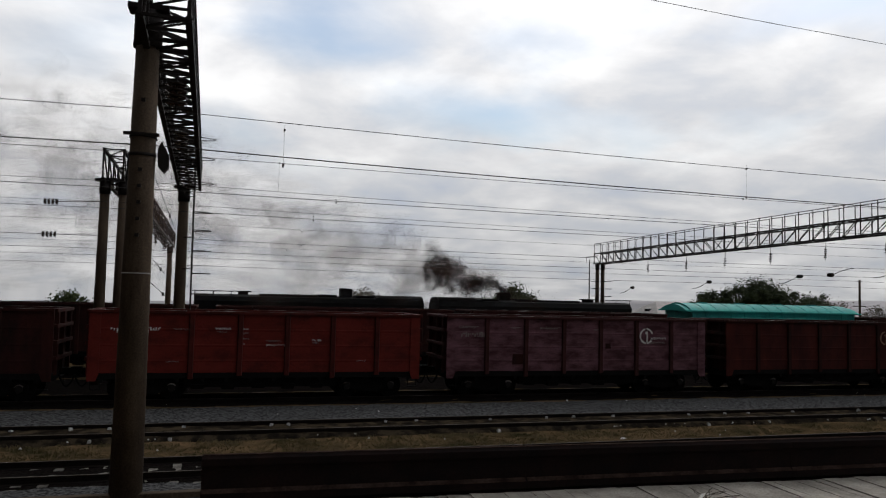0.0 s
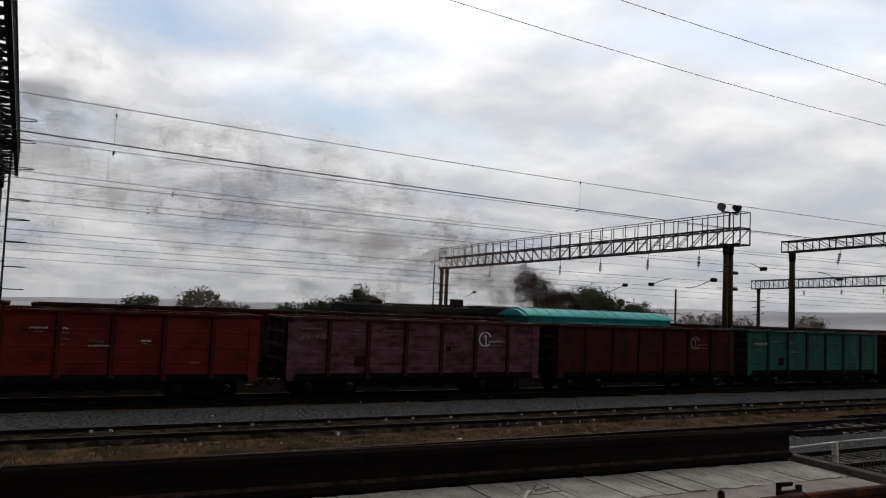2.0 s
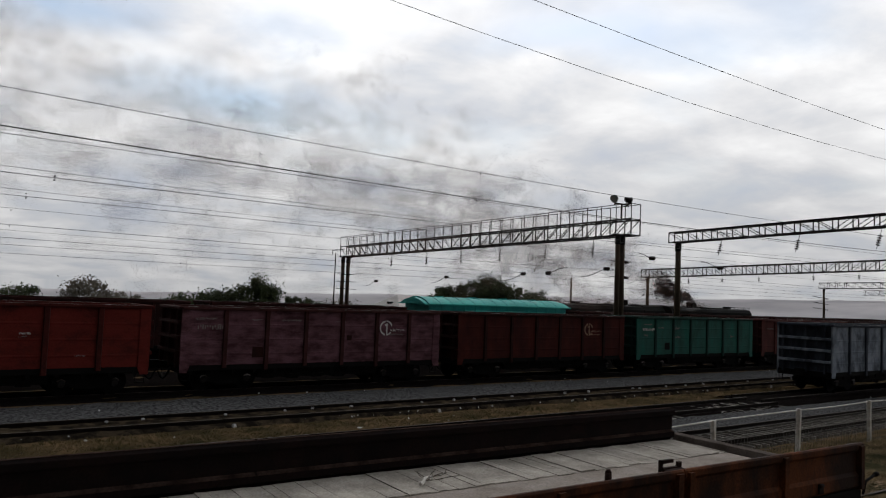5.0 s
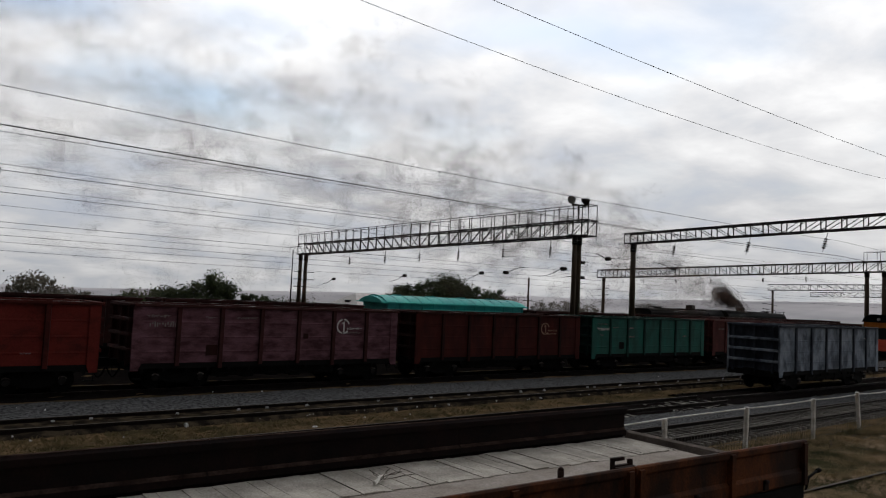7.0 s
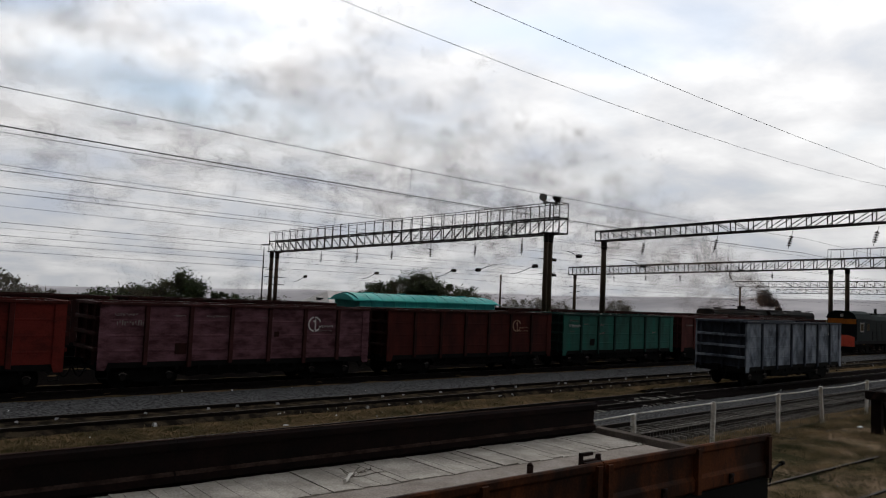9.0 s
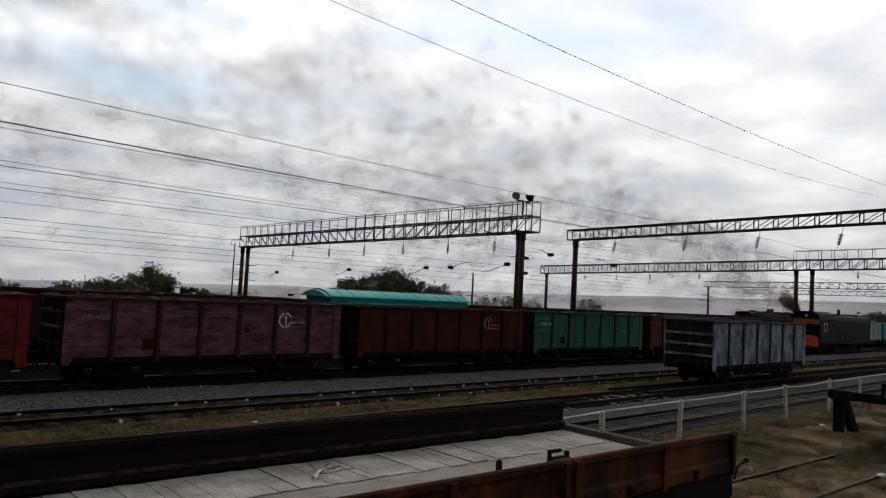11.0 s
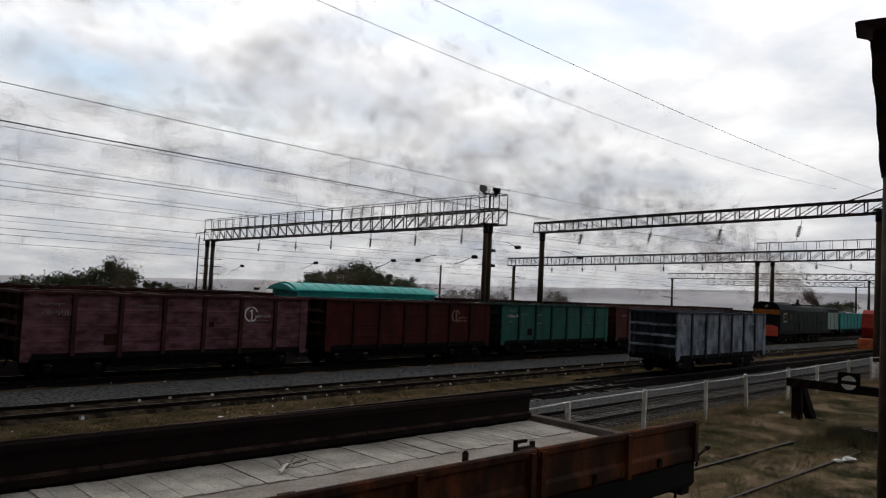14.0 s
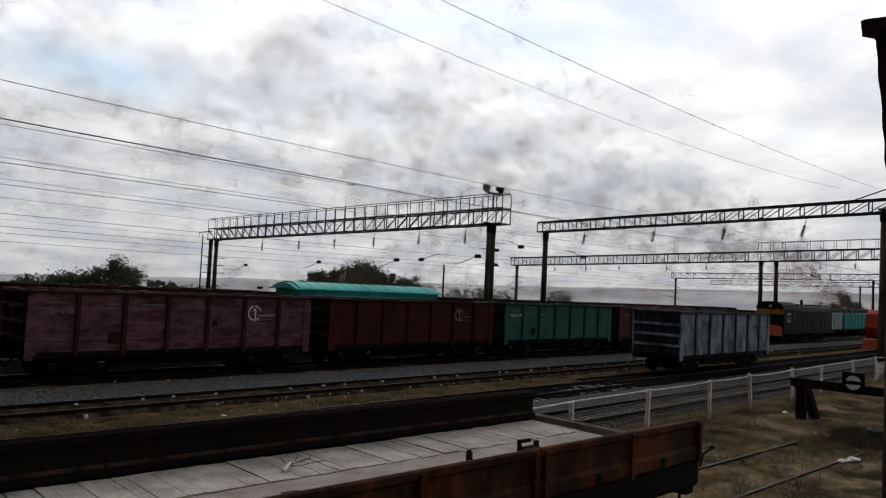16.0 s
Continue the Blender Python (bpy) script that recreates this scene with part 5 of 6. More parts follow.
# ---- buffer stop ----
def buffer_stop():
    g = thing("buffer_stop", pose(0, 0, 0), "dark timber buffer stop with a white disc on a square plate", "buffer stop")
    x = 25.8
    for y in (8.45, 4.9):
        bm = bmesh.new()
        box(bm, x - 0.12, x + 0.12, y - 0.15, y + 0.15, 0.1, 1.93)
        part("post", bevelled(bm, 0.02), M_BOARDDARK, g)
        bm = bmesh.new()
        beam(bm, (x + 0.1, y - 0.08, 1.62), (x + 0.80, y - 0.22, 0.42), 0.24)
        part("strut", bm, M_BOARDDARK, g)
    bm = bmesh.new()
    box(bm, x - 0.28, x - 0.121, 4.4, 8.72, 1.63, 1.91)
    b = part("beam", bevelled(bm, 0.02), M_BOARDDARK, g)
    for k in range(5):
        bm = bmesh.new()
        y = 8.55 - k * 0.36
        prism(bm, [(y, 1.66), (y - 0.14, 1.66), (y - 0.26, 1.88), (y - 0.12, 1.88)], x - 0.286, x - 0.281)
        part("faded_stripe", bm, M_RUST, b, "faded warning stripe")
    bm = bmesh.new()
    box(bm, x - 0.315, x - 0.285, 6.52, 7.16, 1.66, 2.28)
    p = part("plate", bm, M_UNDER, g)
    for lo, hi in ((195, 345), (15, 165)):
        bm = bmesh.new()
        pts = [(6.84 + 0.22 * math.cos(radians(a)), 1.965 + 0.22 * math.sin(radians(a))) for a in range(lo, hi + 1, 10)]
        prism(bm, pts, x - 0.324, x - 0.317)
        part("disc_half", bm, M_WHITEPAINT, p, "white half disc")


buffer_stop()


def stump():
    g = thing("tree_stump", pose(23.7, 5.72, 0.46), "dark rotting tree stump with a pale cut top in the weeds", "tree stump")
    bm = bmesh.new()
    rnd = random.Random(3)
    prev = None
    for z, r in ((0, 0.46), (0.12, 0.38), (0.28, 0.33), (0.42, 0.31)):
        ring = [bm.verts.new(((r + 0.05 * math.sin(3 * a) + rnd.uniform(-0.02, 0.02)) * math.cos(a), (r + rnd.uniform(-0.02, 0.02)) * math.sin(a), z)) for a in (k * math.pi / 8 for k in range(16))]
        if prev:
            for k in range(16):
                bm.faces.new((prev[k], prev[(k + 1) % 16], ring[(k + 1) % 16], ring[k])).smooth = True
        prev = ring
    bm.faces.new(prev)
    part("trunk", bm, M_UNDER, g)
    bm = bmesh.new()
    for k in range(16):
        a, b = k * math.pi / 8, (k + 1) * math.pi / 8
        beam(bm, (0.20 * math.cos(a), 0.22 * math.sin(a), 0.435), (0.20 * math.cos(b), 0.22 * math.sin(b), 0.435), 0.05, 0.015)
    part("cut_ring", bm, M_DECK, g, "pale ring of sapwood")


stump()


def bag(x, y, s, seed):
    rnd = random.Random(seed)
    bm = bmesh.new()
    bmesh.ops.create_icosphere(bm, subdivisions=2, radius=s)
    for v in bm.verts:
        v.co *= 1 + rnd.uniform(-0.28, 0.2)
        v.co.z = abs(v.co.z) * 0.5
        v.co.x *= 1.3
    solid("plastic_bag", bm, M_PLASTIC, pose(x, y, ground_height(x, y) + 0.085), "crumpled white plastic bag on the ground", "litter", "scraps of litter")


bag(20.15, 5.35, 0.17, 1)
bag(19.75, 5.50, 0.11, 2)
bag(12.3, 21.5, 0.07, 3)
bag(26.5, 9.2, 0.10, 4)
bm = bmesh.new()
beam(bm, (20.55, 6.95, 0.50), (20.60, 6.1, 0.50), 0.08, 0.03)
solid("board_offcut", bm, M_SLEEPER, pose(0, 0, 0), "weathered board offcut lying beside the siding", "board")


# ---- rusted mast with a flared head ----
def rusty_mast():
    g = thing("rusted_mast", pose(11.95 + 0.03, 2.58 - 0.085, 0.72, 0, 0, 13), "tall rusted sheet steel mast with a flared cap", "mast")
    bm = bmesh.new()
    rnd = random.Random(8)
    prev = None
    for k in range(9):
        z = 5.5 + k * 0.245
        hw = 0.31 + k * 0.02
        j = rnd.uniform(-0.012, 0.012)
        ring = [bm.verts.new(p) for p in ((-0.18, -hw + j, z), (0.18, -hw + j, z), (0.18, hw + j, z), (-0.18, hw + j, z))]
        if prev:
            for i in range(4):
                bm.faces.new((prev[i], prev[(i + 1) % 4], ring[(i + 1) % 4], ring[i]))
        else:
            bm.faces.new(ring[::-1])
        prev = ring
    bm.faces.new(prev)
    part("sheet_casing", bm, M_RUST, g)
    bm = bmesh.new()
    box(bm, -0.15, 0.15, -0.45, -0.33, 7.4, 7.6)
    box(bm, -0.15, 0.15, -0.20, 0.44, 7.4, 7.6)
    part("neck", bm, M_RUST, g)
    bm = bmesh.new()
    prism(bm, [(-0.42, 7.56), (-0.52, 7.64), (-0.66, 7.69), (-0.62, 7.71), (0.62, 7.71), (0.66, 7.69), (0.52, 7.64), (0.42, 7.56)], -0.35, 0.35)
    part("flared_cap", bm, M_RUST, g)
    bm = bmesh.new()
    tube(bm, (0, 0, -0.25), (0, 0, 5.56), 0.30, 0.285, n=16)
    part("pole", bm, M_RUST, g)


rusty_mast()

# kerb by the tall post
bm = bmesh.new()
box(bm, -14, 0.2, 16.55, 16.75, -0.2, 0.02)
solid("kerb", bevelled(bm), M_CONCRETE, pose(0, 0.25, 0), "pale concrete kerb at the edge of the gravel", "kerb", kind="structure")


# ---- hopper wagon ----
def hopper():
    x0, x1, yc = 27.4, 40.9, 41.55
    g = thing("hopper_wagon", pose(x0, yc, 0), "turquoise covered hopper wagon with a ribbed rounded roof", "hopper wagon")
    L = x1 - x0
    n = 13
    def arch(w, ze, zc, k=12):
        return [(-w * math.cos(math.pi * i / k), ze + (zc - ze) * math.sin(math.pi * i / k) ** 1.7) for i in range(k + 1)]
    for i in range(n):
        bm = bmesh.new()
        a, b = 0.35 + i * (L - 0.7) / n, 0.35 + (i + 1) * (L - 0.7) / n
        prism(bm, arch(1.50, 3.72, 4.20), a + 0.012, b - 0.012)
        part("roof_panel", bm, M_TEAL, g)
        bm = bmesh.new()
        prism(bm, arch(1.52, 3.72, 4.225), a - 0.025, a + 0.025)
        part("roof_rib", bm, M_TEAL_DARK, g)
    for a in (0, L - 0.35):
        bm = bmesh.new()
        prism(bm, arch(1.46, 3.70, 4.12), a, a + 0.35)
        part("end_hood", bm, M_TEAL, g)
    for s in (-1, 1):
        bm = bmesh.new()
        box(bm, -0.05, L + 0.05, s * 1.52 - 0.06, s * 1.52 + 0.06, 3.66, 3.74)
        part("eaves_rail", bm, M_TEAL, g)
        bm = bmesh.new()
        box(bm, 0.5, L - 0.5, s * 1.44 - 0.03, s * 1.44 + 0.03, 2.2, 3.66)
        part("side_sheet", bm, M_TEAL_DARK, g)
        for i in range(n + 1):
            bm = bmesh.new()
            xx = 0.5 + i * (L - 1.0) / n
            box(bm, xx - 0.05, xx + 0.05, s * 1.475 - 0.03, s * 1.475 + 0.03, 2.2, 3.655)
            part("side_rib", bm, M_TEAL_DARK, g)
        bm = bmesh.new()
        box(bm, 3.2, 10.6, s * 1.64 - 0.12, s * 1.64 + 0.12, 3.30, 3.36)
        part("side_walkway", bm, M_TEAL, g)
    bm = bmesh.new()
    prism(bm, [(-1.4, 2.2), (1.4, 2.2), (0.6, 0.95), (-0.6, 0.95)], 1.8, L - 1.8)
    box(bm, 0.2, L - 0.2, -0.3, 0.3, 0.95, 1.25)
    part("hopper_body", bm, M_TEAL_DARK, g)
    for a in (0.42, L - 0.5):
        bm = bmesh.new()
        box(bm, a, a + 0.08, -1.42, 1.42, 2.2, 3.70)
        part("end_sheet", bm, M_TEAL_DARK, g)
    for k in range(4):
        bm = bmesh.new()
        tube(bm, (2.2 + k * 2.9, 0, 4.18), (2.2 + k * 2.9, 0, 4.26), 0.32, n=14)
        part("loading_hatch", bm, M_TEAL_DARK, g)
    for xx in (2.3, L - 2.3):
        bogie(g, xx)
    coupler(g, 0, -1)
    coupler(g, L, 1)


hopper()


# ---- locomotives ----
def wheel_truck(parent, xc, axles, span):
    bm = bmesh.new()
    for s in (-1, 1):
        box(bm, xc - span / 2 - 0.5, xc + span / 2 + 0.5, s * 1.05 - 0.08, s * 1.05 + 0.08, 0.55, 0.85)
    box(bm, xc - 0.3, xc + 0.3, -1.0, 1.0, 0.6, 0.95)
    b = part("bogie", bm, M_UNDER, parent)
    for k in range(axles):
        x = xc - span / 2 + span * k / (axles - 1)
        for s in (-1, 1):
            bm = bmesh.new()
            tube(bm, (x, s * 0.79 - 0.065, 0.525), (x, s * 0.79 + 0.065, 0.525), 0.525, n=22)
            part("wheel", bm, M_UNDER, b)


def moving_unit(m, flip, label):
    """A sooty hood locomotive; flip turns it end for end."""
    g = thing("diesel_locomotive", m, label, "locomotive", "coupled diesel locomotives")
    L = 16.5
    X = (lambda v: L - v) if flip else (lambda v: v)

    def bx(bm, a, b, y0, y1, z0, z1):
        box(bm, min(X(a), X(b)), max(X(a), X(b)), y0, y1, z0, z1)

    bm = bmesh.new()
    bx(bm, 0.2, 16.3, -1.5, 1.5, 1.05, 1.4)
    part("frame", bm, M_LOCO, g)
    bm = bmesh.new()
    prism(bm, [(-1.38, 1.4), (-1.38, 3.55), (-1.15, 3.88), (-0.6, 4.02), (0.6, 4.02), (1.15, 3.88), (1.38, 3.55), (1.38, 1.4)], min(X(0.1), X(12.6)), max(X(0.1), X(12.6)))
    part("hood", bm, M_LOCO, g)
    bm = bmesh.new()
    prism(bm, [(-1.45, 1.4), (-1.45, 3.5), (-1.1, 3.98), (-0.5, 4.16), (0.5, 4.16), (1.1, 3.98), (1.45, 3.5), (1.45, 1.4)], min(X(12.6), X(16.1)), max(X(12.6), X(16.1)))
    cab = part("cab", bm, M_LOCO, g)
    for s in (-1, 1):
        for a in (13.2, 14.7):
            bm = bmesh.new()
            bx(bm, a, a + 0.9, s * 1.455 - 0.01, s * 1.455 + 0.01, 2.6, 3.35)
            part("window", bm, M_GLASS, cab)
    for a, b, z in ((4.4, 8.4, 4.10), (8.5, 9.8, 4.14), (11.2, 12.5, 4.12)):
        bm = bmesh.new()
        bx(bm, a, b, -0.85, 0.85, 3.9, z)
        part("roof_hatch", bevelled(bm, 0.03), M_LOCO, g)
    bm = bmesh.new()
    bx(bm, 10.1, 10.95, -0.45, 0.45, 3.95, 4.62)
    part("exhaust_stack", bevelled(bm, 0.04), M_LOCO, g)
    bm = bmesh.new()
    bx(bm, 2.95, 3.65, -0.3, 0.3, 3.95, 4.18)
    bx(bm, 2.75, 3.85, -0.42, 0.42, 4.18, 4.27)
    part("roof_fan_cover", bm, M_LOCO, g)
    for s in (-1, 1):
        bm = bmesh.new()
        for a in (0.1, 1.3, 2.5):
            tube(bm, (X(a), s * 1.0, 3.85), (X(a), s * 1.0, 4.22), 0.025, n=5)
        tube(bm, (X(-0.15), s * 1.0, 4.22), (X(2.7), s * 1.0, 4.22), 0.03, n=5)
        part("handrail", bm, M_LOCO, g)
        bm = bmesh.new()
        bx(bm, 5.5, 9.5, s * 1.1 - 0.25, s * 1.1 + 0.25, 0.45, 1.05)
        part("fuel_tank", bm, M_UNDER, g)
    wheel_truck(g, X(3.6), 3, 3.6)
    wheel_truck(g, X(12.8), 3, 3.6)
    return g


LOCO_Y = 53.6
LOCO_A = moving_unit(pose(-2.4, LOCO_Y, 0), False, "sooty black diesel locomotive hauled along the far track")
LOCO_B = moving_unit(pose(14.3, LOCO_Y, 0), True, "sooty black diesel locomotive trailing dark smoke")


def shunter():
    """Standing diesel shunter with its cab front towards the viewer."""
    g = thing("shunting_locomotive", pose(84.6, T_ONE - 0.1, -0.05), "dull green diesel shunter with an orange band and red beam", "locomotive")
    bm = bmesh.new()
    box(bm, 0.1, 18.0, -1.5, 1.5, 1.0, 1.35)
    part("frame", bm, M_LOCO, g)
    bm = bmesh.new()
    prism(bm, [(-1.50, 1.35), (-1.50, 3.75), (-1.25, 4.22), (-0.7, 4.48), (0.7, 4.48), (1.25, 4.22), (1.50, 3.75), (1.50, 1.35)], 0.55, 4.9)
    cab = part("cab", bm, M_LOCOGREEN, g)
    bm = bmesh.new()
    prism(bm, [(-1.30, 1.35), (-1.30, 3.6), (-1.05, 4.06), (-0.5, 4.24), (0.5, 4.24), (1.05, 4.06), (1.30, 3.6), (1.30, 1.35)], 4.9, 17.8)
    part("hood", bm, M_LOCOGREEN, g)
    bm = bmesh.new()
    prism(bm, [(-1.56, 3.72), (-1.30, 4.26), (-0.72, 4.55), (0.72, 4.55), (1.30, 4.26), (1.56, 3.72), (1.505, 3.75), (1.255, 4.225), (0.7, 4.485), (-0.7, 4.485), (-1.255, 4.225), (-1.505, 3.75)], 0.25, 5.0)
    part("cab_roof", bm, M_LOCOGREEN, g)
    bm = bmesh.new()
    box(bm, 0.50, 0.548, -1.42, 1.42, 3.15, 3.70)
    part("orange_band", bm, M_ORANGE, cab, "orange warning band")
    for y in (-0.75, 0.75):
        bm = bmesh.new()
        box(bm, 0.52, 0.546, y - 0.5, y + 0.5, 2.15, 3.0)
        part("windscreen", bm, M_GLASS, cab)
    bm = bmesh.new()
    tube(bm, (0.40, 0, 4.05), (0.56, 0, 4.05), 0.16, n=14)
    part("headlight", bm, M_LAMPGLASS, cab)
    bm = bmesh.new()
    prism(bm, [(-1.45, 0.75), (1.45, 0.75), (1.45, 1.75), (0.9, 1.95), (-0.9, 1.95), (-1.45, 1.75)], 0.0, 0.10)
    part("buffer_beam", bevelled(bm), M_BUFFERRED, g, "bright red buffer beam")
    bm = bmesh.new()
    prism(bm, [(-1.3, 0.25), (1.3, 0.25), (1.1, 0.9), (-1.1, 0.9)], 0.02, 0.2)
    part("rail_guard", bm, M_UNDER, g)
    for s in (-1, 1):
        for a in (1.6, 3.3):
            bm = bmesh.new()
            box(bm, a - 0.06, a + 0.96, s * 1.505 - 0.012, s * 1.505 + 0.012, 2.34, 3.31)
            w = part("window_frame", bm, M_WHITEPAINT if a < 2 else M_LOCOGREEN, cab)
            bm = bmesh.new()
            box(bm, a + 0.04, a + 0.86, s * 1.522 - 0.008, s * 1.522 + 0.008, 2.44, 3.22)
            part("window_pane", bm, M_GLASS, w)
        for k in range(7):
            bm = bmesh.new()
            box(bm, 5.3 + k * 1.6, 6.75 + k * 1.6, s * 1.31 - 0.012, s * 1.31 + 0.012, 1.5, 3.35)
            part("hood_door", bm, M_LOCOGREEN, g)
        bm = bmesh.new()
        for k in range(8):
            tube(bm, (5.2 + k * 1.6, s * 1.47, 1.35), (5.2 + k * 1.6, s * 1.47, 2.35), 0.018, n=5)
        tube(bm, (5.2, s * 1.47, 2.35), (16.6, s * 1.47, 2.35), 0.018, n=5)
        part("handrail", bm, M_UNDER, g)
    bm = bmesh.new()
    tube(bm, (10.4, 0, 4.2), (10.4, 0, 4.95), 0.16, n=10)
    part("exhaust_pipe", bm, M_LOCO, g)
    for a in (7.2, 13.4):
        bm = bmesh.new()
        box(bm, a, a + 1.8, -0.7, 0.7, 4.2, 4.38)
        part("roof_grille", bm, M_LOCO, g)
    wheel_truck(g, 3.6, 3, 3.8)
    wheel_truck(g, 13.4, 3, 3.8)


shunter()


def red_electric():
    g = thing("electric_locomotive", pose(84.6, 20.4, 0), "red locomotive with an orange snow plough and a pale stripe", "locomotive")
    bm = bmesh.new()
    prism(bm, [(0.9, 1.3), (0.35, 2.3), (0.75, 3.7), (1.3, 4.1), (16.5, 4.1), (16.9, 3.7), (16.9, 1.3)], -1.5, 1.5, "y")
    body = part("body", bm, M_LOCORED, g)
    bm = bmesh.new()
    prism(bm, [(0.50, 2.62), (0.60, 2.62), (0.80, 3.45), (0.69, 3.45)], -1.25, 1.25, "y")
    part("windscreen", bm, M_GLASS, body)
    for s in (-1, 1):
        bm = bmesh.new()
        box(bm, 0.8, 16.9, s * 1.508 - 0.008, s * 1.508 + 0.008, 1.9, 2.25)
        part("pale_stripe", bm, M_WHITEPAINT, body, "pale painted stripe")
        bm = bmesh.new()
        box(bm, 1.4, 2.3, s * 1.508 - 0.008, s * 1.508 + 0.008, 2.6, 3.4)
        part("side_window", bm, M_GLASS, body)
    bm = bmesh.new()
    prism(bm, [(-1.5, 2.05), (-0.9, 2.05), (-0.9, 2.95), (-1.5, 2.95)], 0.28, 0.34)
    part("front_panel", bm, M_WHITEPAINT, body)
    bm = bmesh.new()
    prism(bm, [(-0.55, 0.15), (-0.25, 1.1), (0.5, 1.2), (0.5, 0.2)], -1.55, 1.55, "y")
    part("snow_plough", bm, M_PLOW, g, "orange-red snow plough")
    bm = bmesh.new()
    box(bm, 0.5, 16.8, -1.45, 1.45, 0.95, 1.3)
    part("frame", bm, M_UNDER, g)
    wheel_truck(g, 3.6, 2, 2.9)
    wheel_truck(g, 13.4, 2, 2.9)


red_electric()


# ---- distance: house, pole, trees ----
def far_house():
    g = thing("house", pose(51.0, 80, -0.95, 0, 0, 6), "small pale house with a grey gabled roof", "house")
    bm = bmesh.new()
    box(bm, 0.3, 10.7, 0.3, 6.7, 0, 3.09)
    part("wall", bm, M_WALLPALE, g)
    bm = bmesh.new()
    eaves = [bm.verts.new(p) for p in ((-0.4, -0.4, 3.1), (11.4, -0.4, 3.1), (11.4, 7.4, 3.1), (-0.4, 7.4, 3.1))]
    ridge = [bm.verts.new(p) for p in ((2.2, 3.5, 5.1), (8.8, 3.5, 5.1))]
    for f in ((eaves[0], eaves[1], ridge[1], ridge[0]), (eaves[1], eaves[2], ridge[1]), (eaves[2], eaves[3], ridge[0], ridge[1]), (eaves[3], eaves[0], ridge[0]), (eaves[3], eaves[2], eaves[1], eaves[0])):
        bm.faces.new(f)
    roof = part("roof", bm, M_ROOFING, g)
    bm = bmesh.new()
    box(bm, 0.55, 1.5, 2.6, 3.6, 3.8, 4.15)
    part("dormer", bm, M_GLASS, roof, "small dark dormer window")
    for x in (2.0, 5.6):
        bm = bmesh.new()
        box(bm, x, x + 1.1, 0.27, 0.31, 1.1, 2.4)
        part("window", bm, M_GLASS, g)


far_house()
bm = bmesh.new()
tube(bm, (0, 0, -0.5), (0, 0, 6.9), 0.14, 0.10, n=10)
beam(bm, (-0.8, 0, 4.2), (0.8, 0, 4.2), 0.08)
solid("utility_pole", bm, M_CONCRETE, pose(61.4, 60, 0), "slim grey utility pole standing behind the wagons", "pole")


def tree(x, y, top, width, leafmat, seed, density=1.0, label="bushy dark green tree behind the railway yard"):
    rnd = random.Random(seed)
    base = ground_height(x, y) - 0.1
    h = top - base
    g = thing("tree", pose(x, y, base), label, "tree", "trees behind the yard")
    bm = bmesh.new()
    th = h * 0.45
    tube(bm, (0, 0, 0), (rnd.uniform(-0.15, 0.15), 0, th), 0.16 + 0.012 * h, 0.09, n=8)
    tips = []
    for k in range(8):
        a = k * 0.8 + rnd.uniform(-0.3, 0.3)
        q = Vector((math.cos(a) * width * rnd.uniform(0.2, 0.42), math.sin(a) * width * rnd.uniform(0.2, 0.4), h * rnd.uniform(0.55, 0.88)))
        tube(bm, (0, 0, th * rnd.uniform(0.6, 1.0)), q, 0.07, 0.02, n=5)
        tips.append(q)
    part("trunk", bm, M_BARK, g)
    verts, faces = [], []
    blobs = []
    for k in range(int(20 + width * 3)):
        a, r = rnd.uniform(0, 6.283), width * 0.5 * math.sqrt(rnd.random()) * 0.86
        zz = h * (0.22 + 0.70 * rnd.random() ** 0.6) * (1 - 0.38 * (r / (width * 0.5)) ** 2)
        blobs.append((Vector((math.cos(a) * r, math.sin(a) * r * 0.7, zz)), rnd.uniform(0.5, 1.0) * min(width * 0.21, 1.45)))
    for q in tips:
        blobs.append((q, rnd.uniform(0.3, 0.6) * min(1.0, width * 0.16)))
    for c, r in blobs:
        for i in range(int(130 * density)):
            d = Vector((rnd.gauss(0, 1), rnd.gauss(0, 1), rnd.gauss(0, 0.85)))
            p = c + d * r * 0.55
            if p.z > h * 1.04 or p.z < 0.05:
                continue
            s = rnd.uniform(0.07, 0.17)
            u = Vector((rnd.gauss(0, 1), rnd.gauss(0, 1), rnd.gauss(0, 1))).normalized()
            w = u.orthogonal().normalized()
            n = len(verts)
            verts += [p - u * s, p + w * s * 0.6, p + u * s, p - w * s * 0.6]
            faces.append((n, n + 1, n + 2, n + 3))
    me = bpy.data.meshes.new("crown")
    me.from_pydata([tuple(v) for v in verts], [], faces)
    me.materials.append(leafmat)
    ob = new("crown", me)
    ob.parent = g


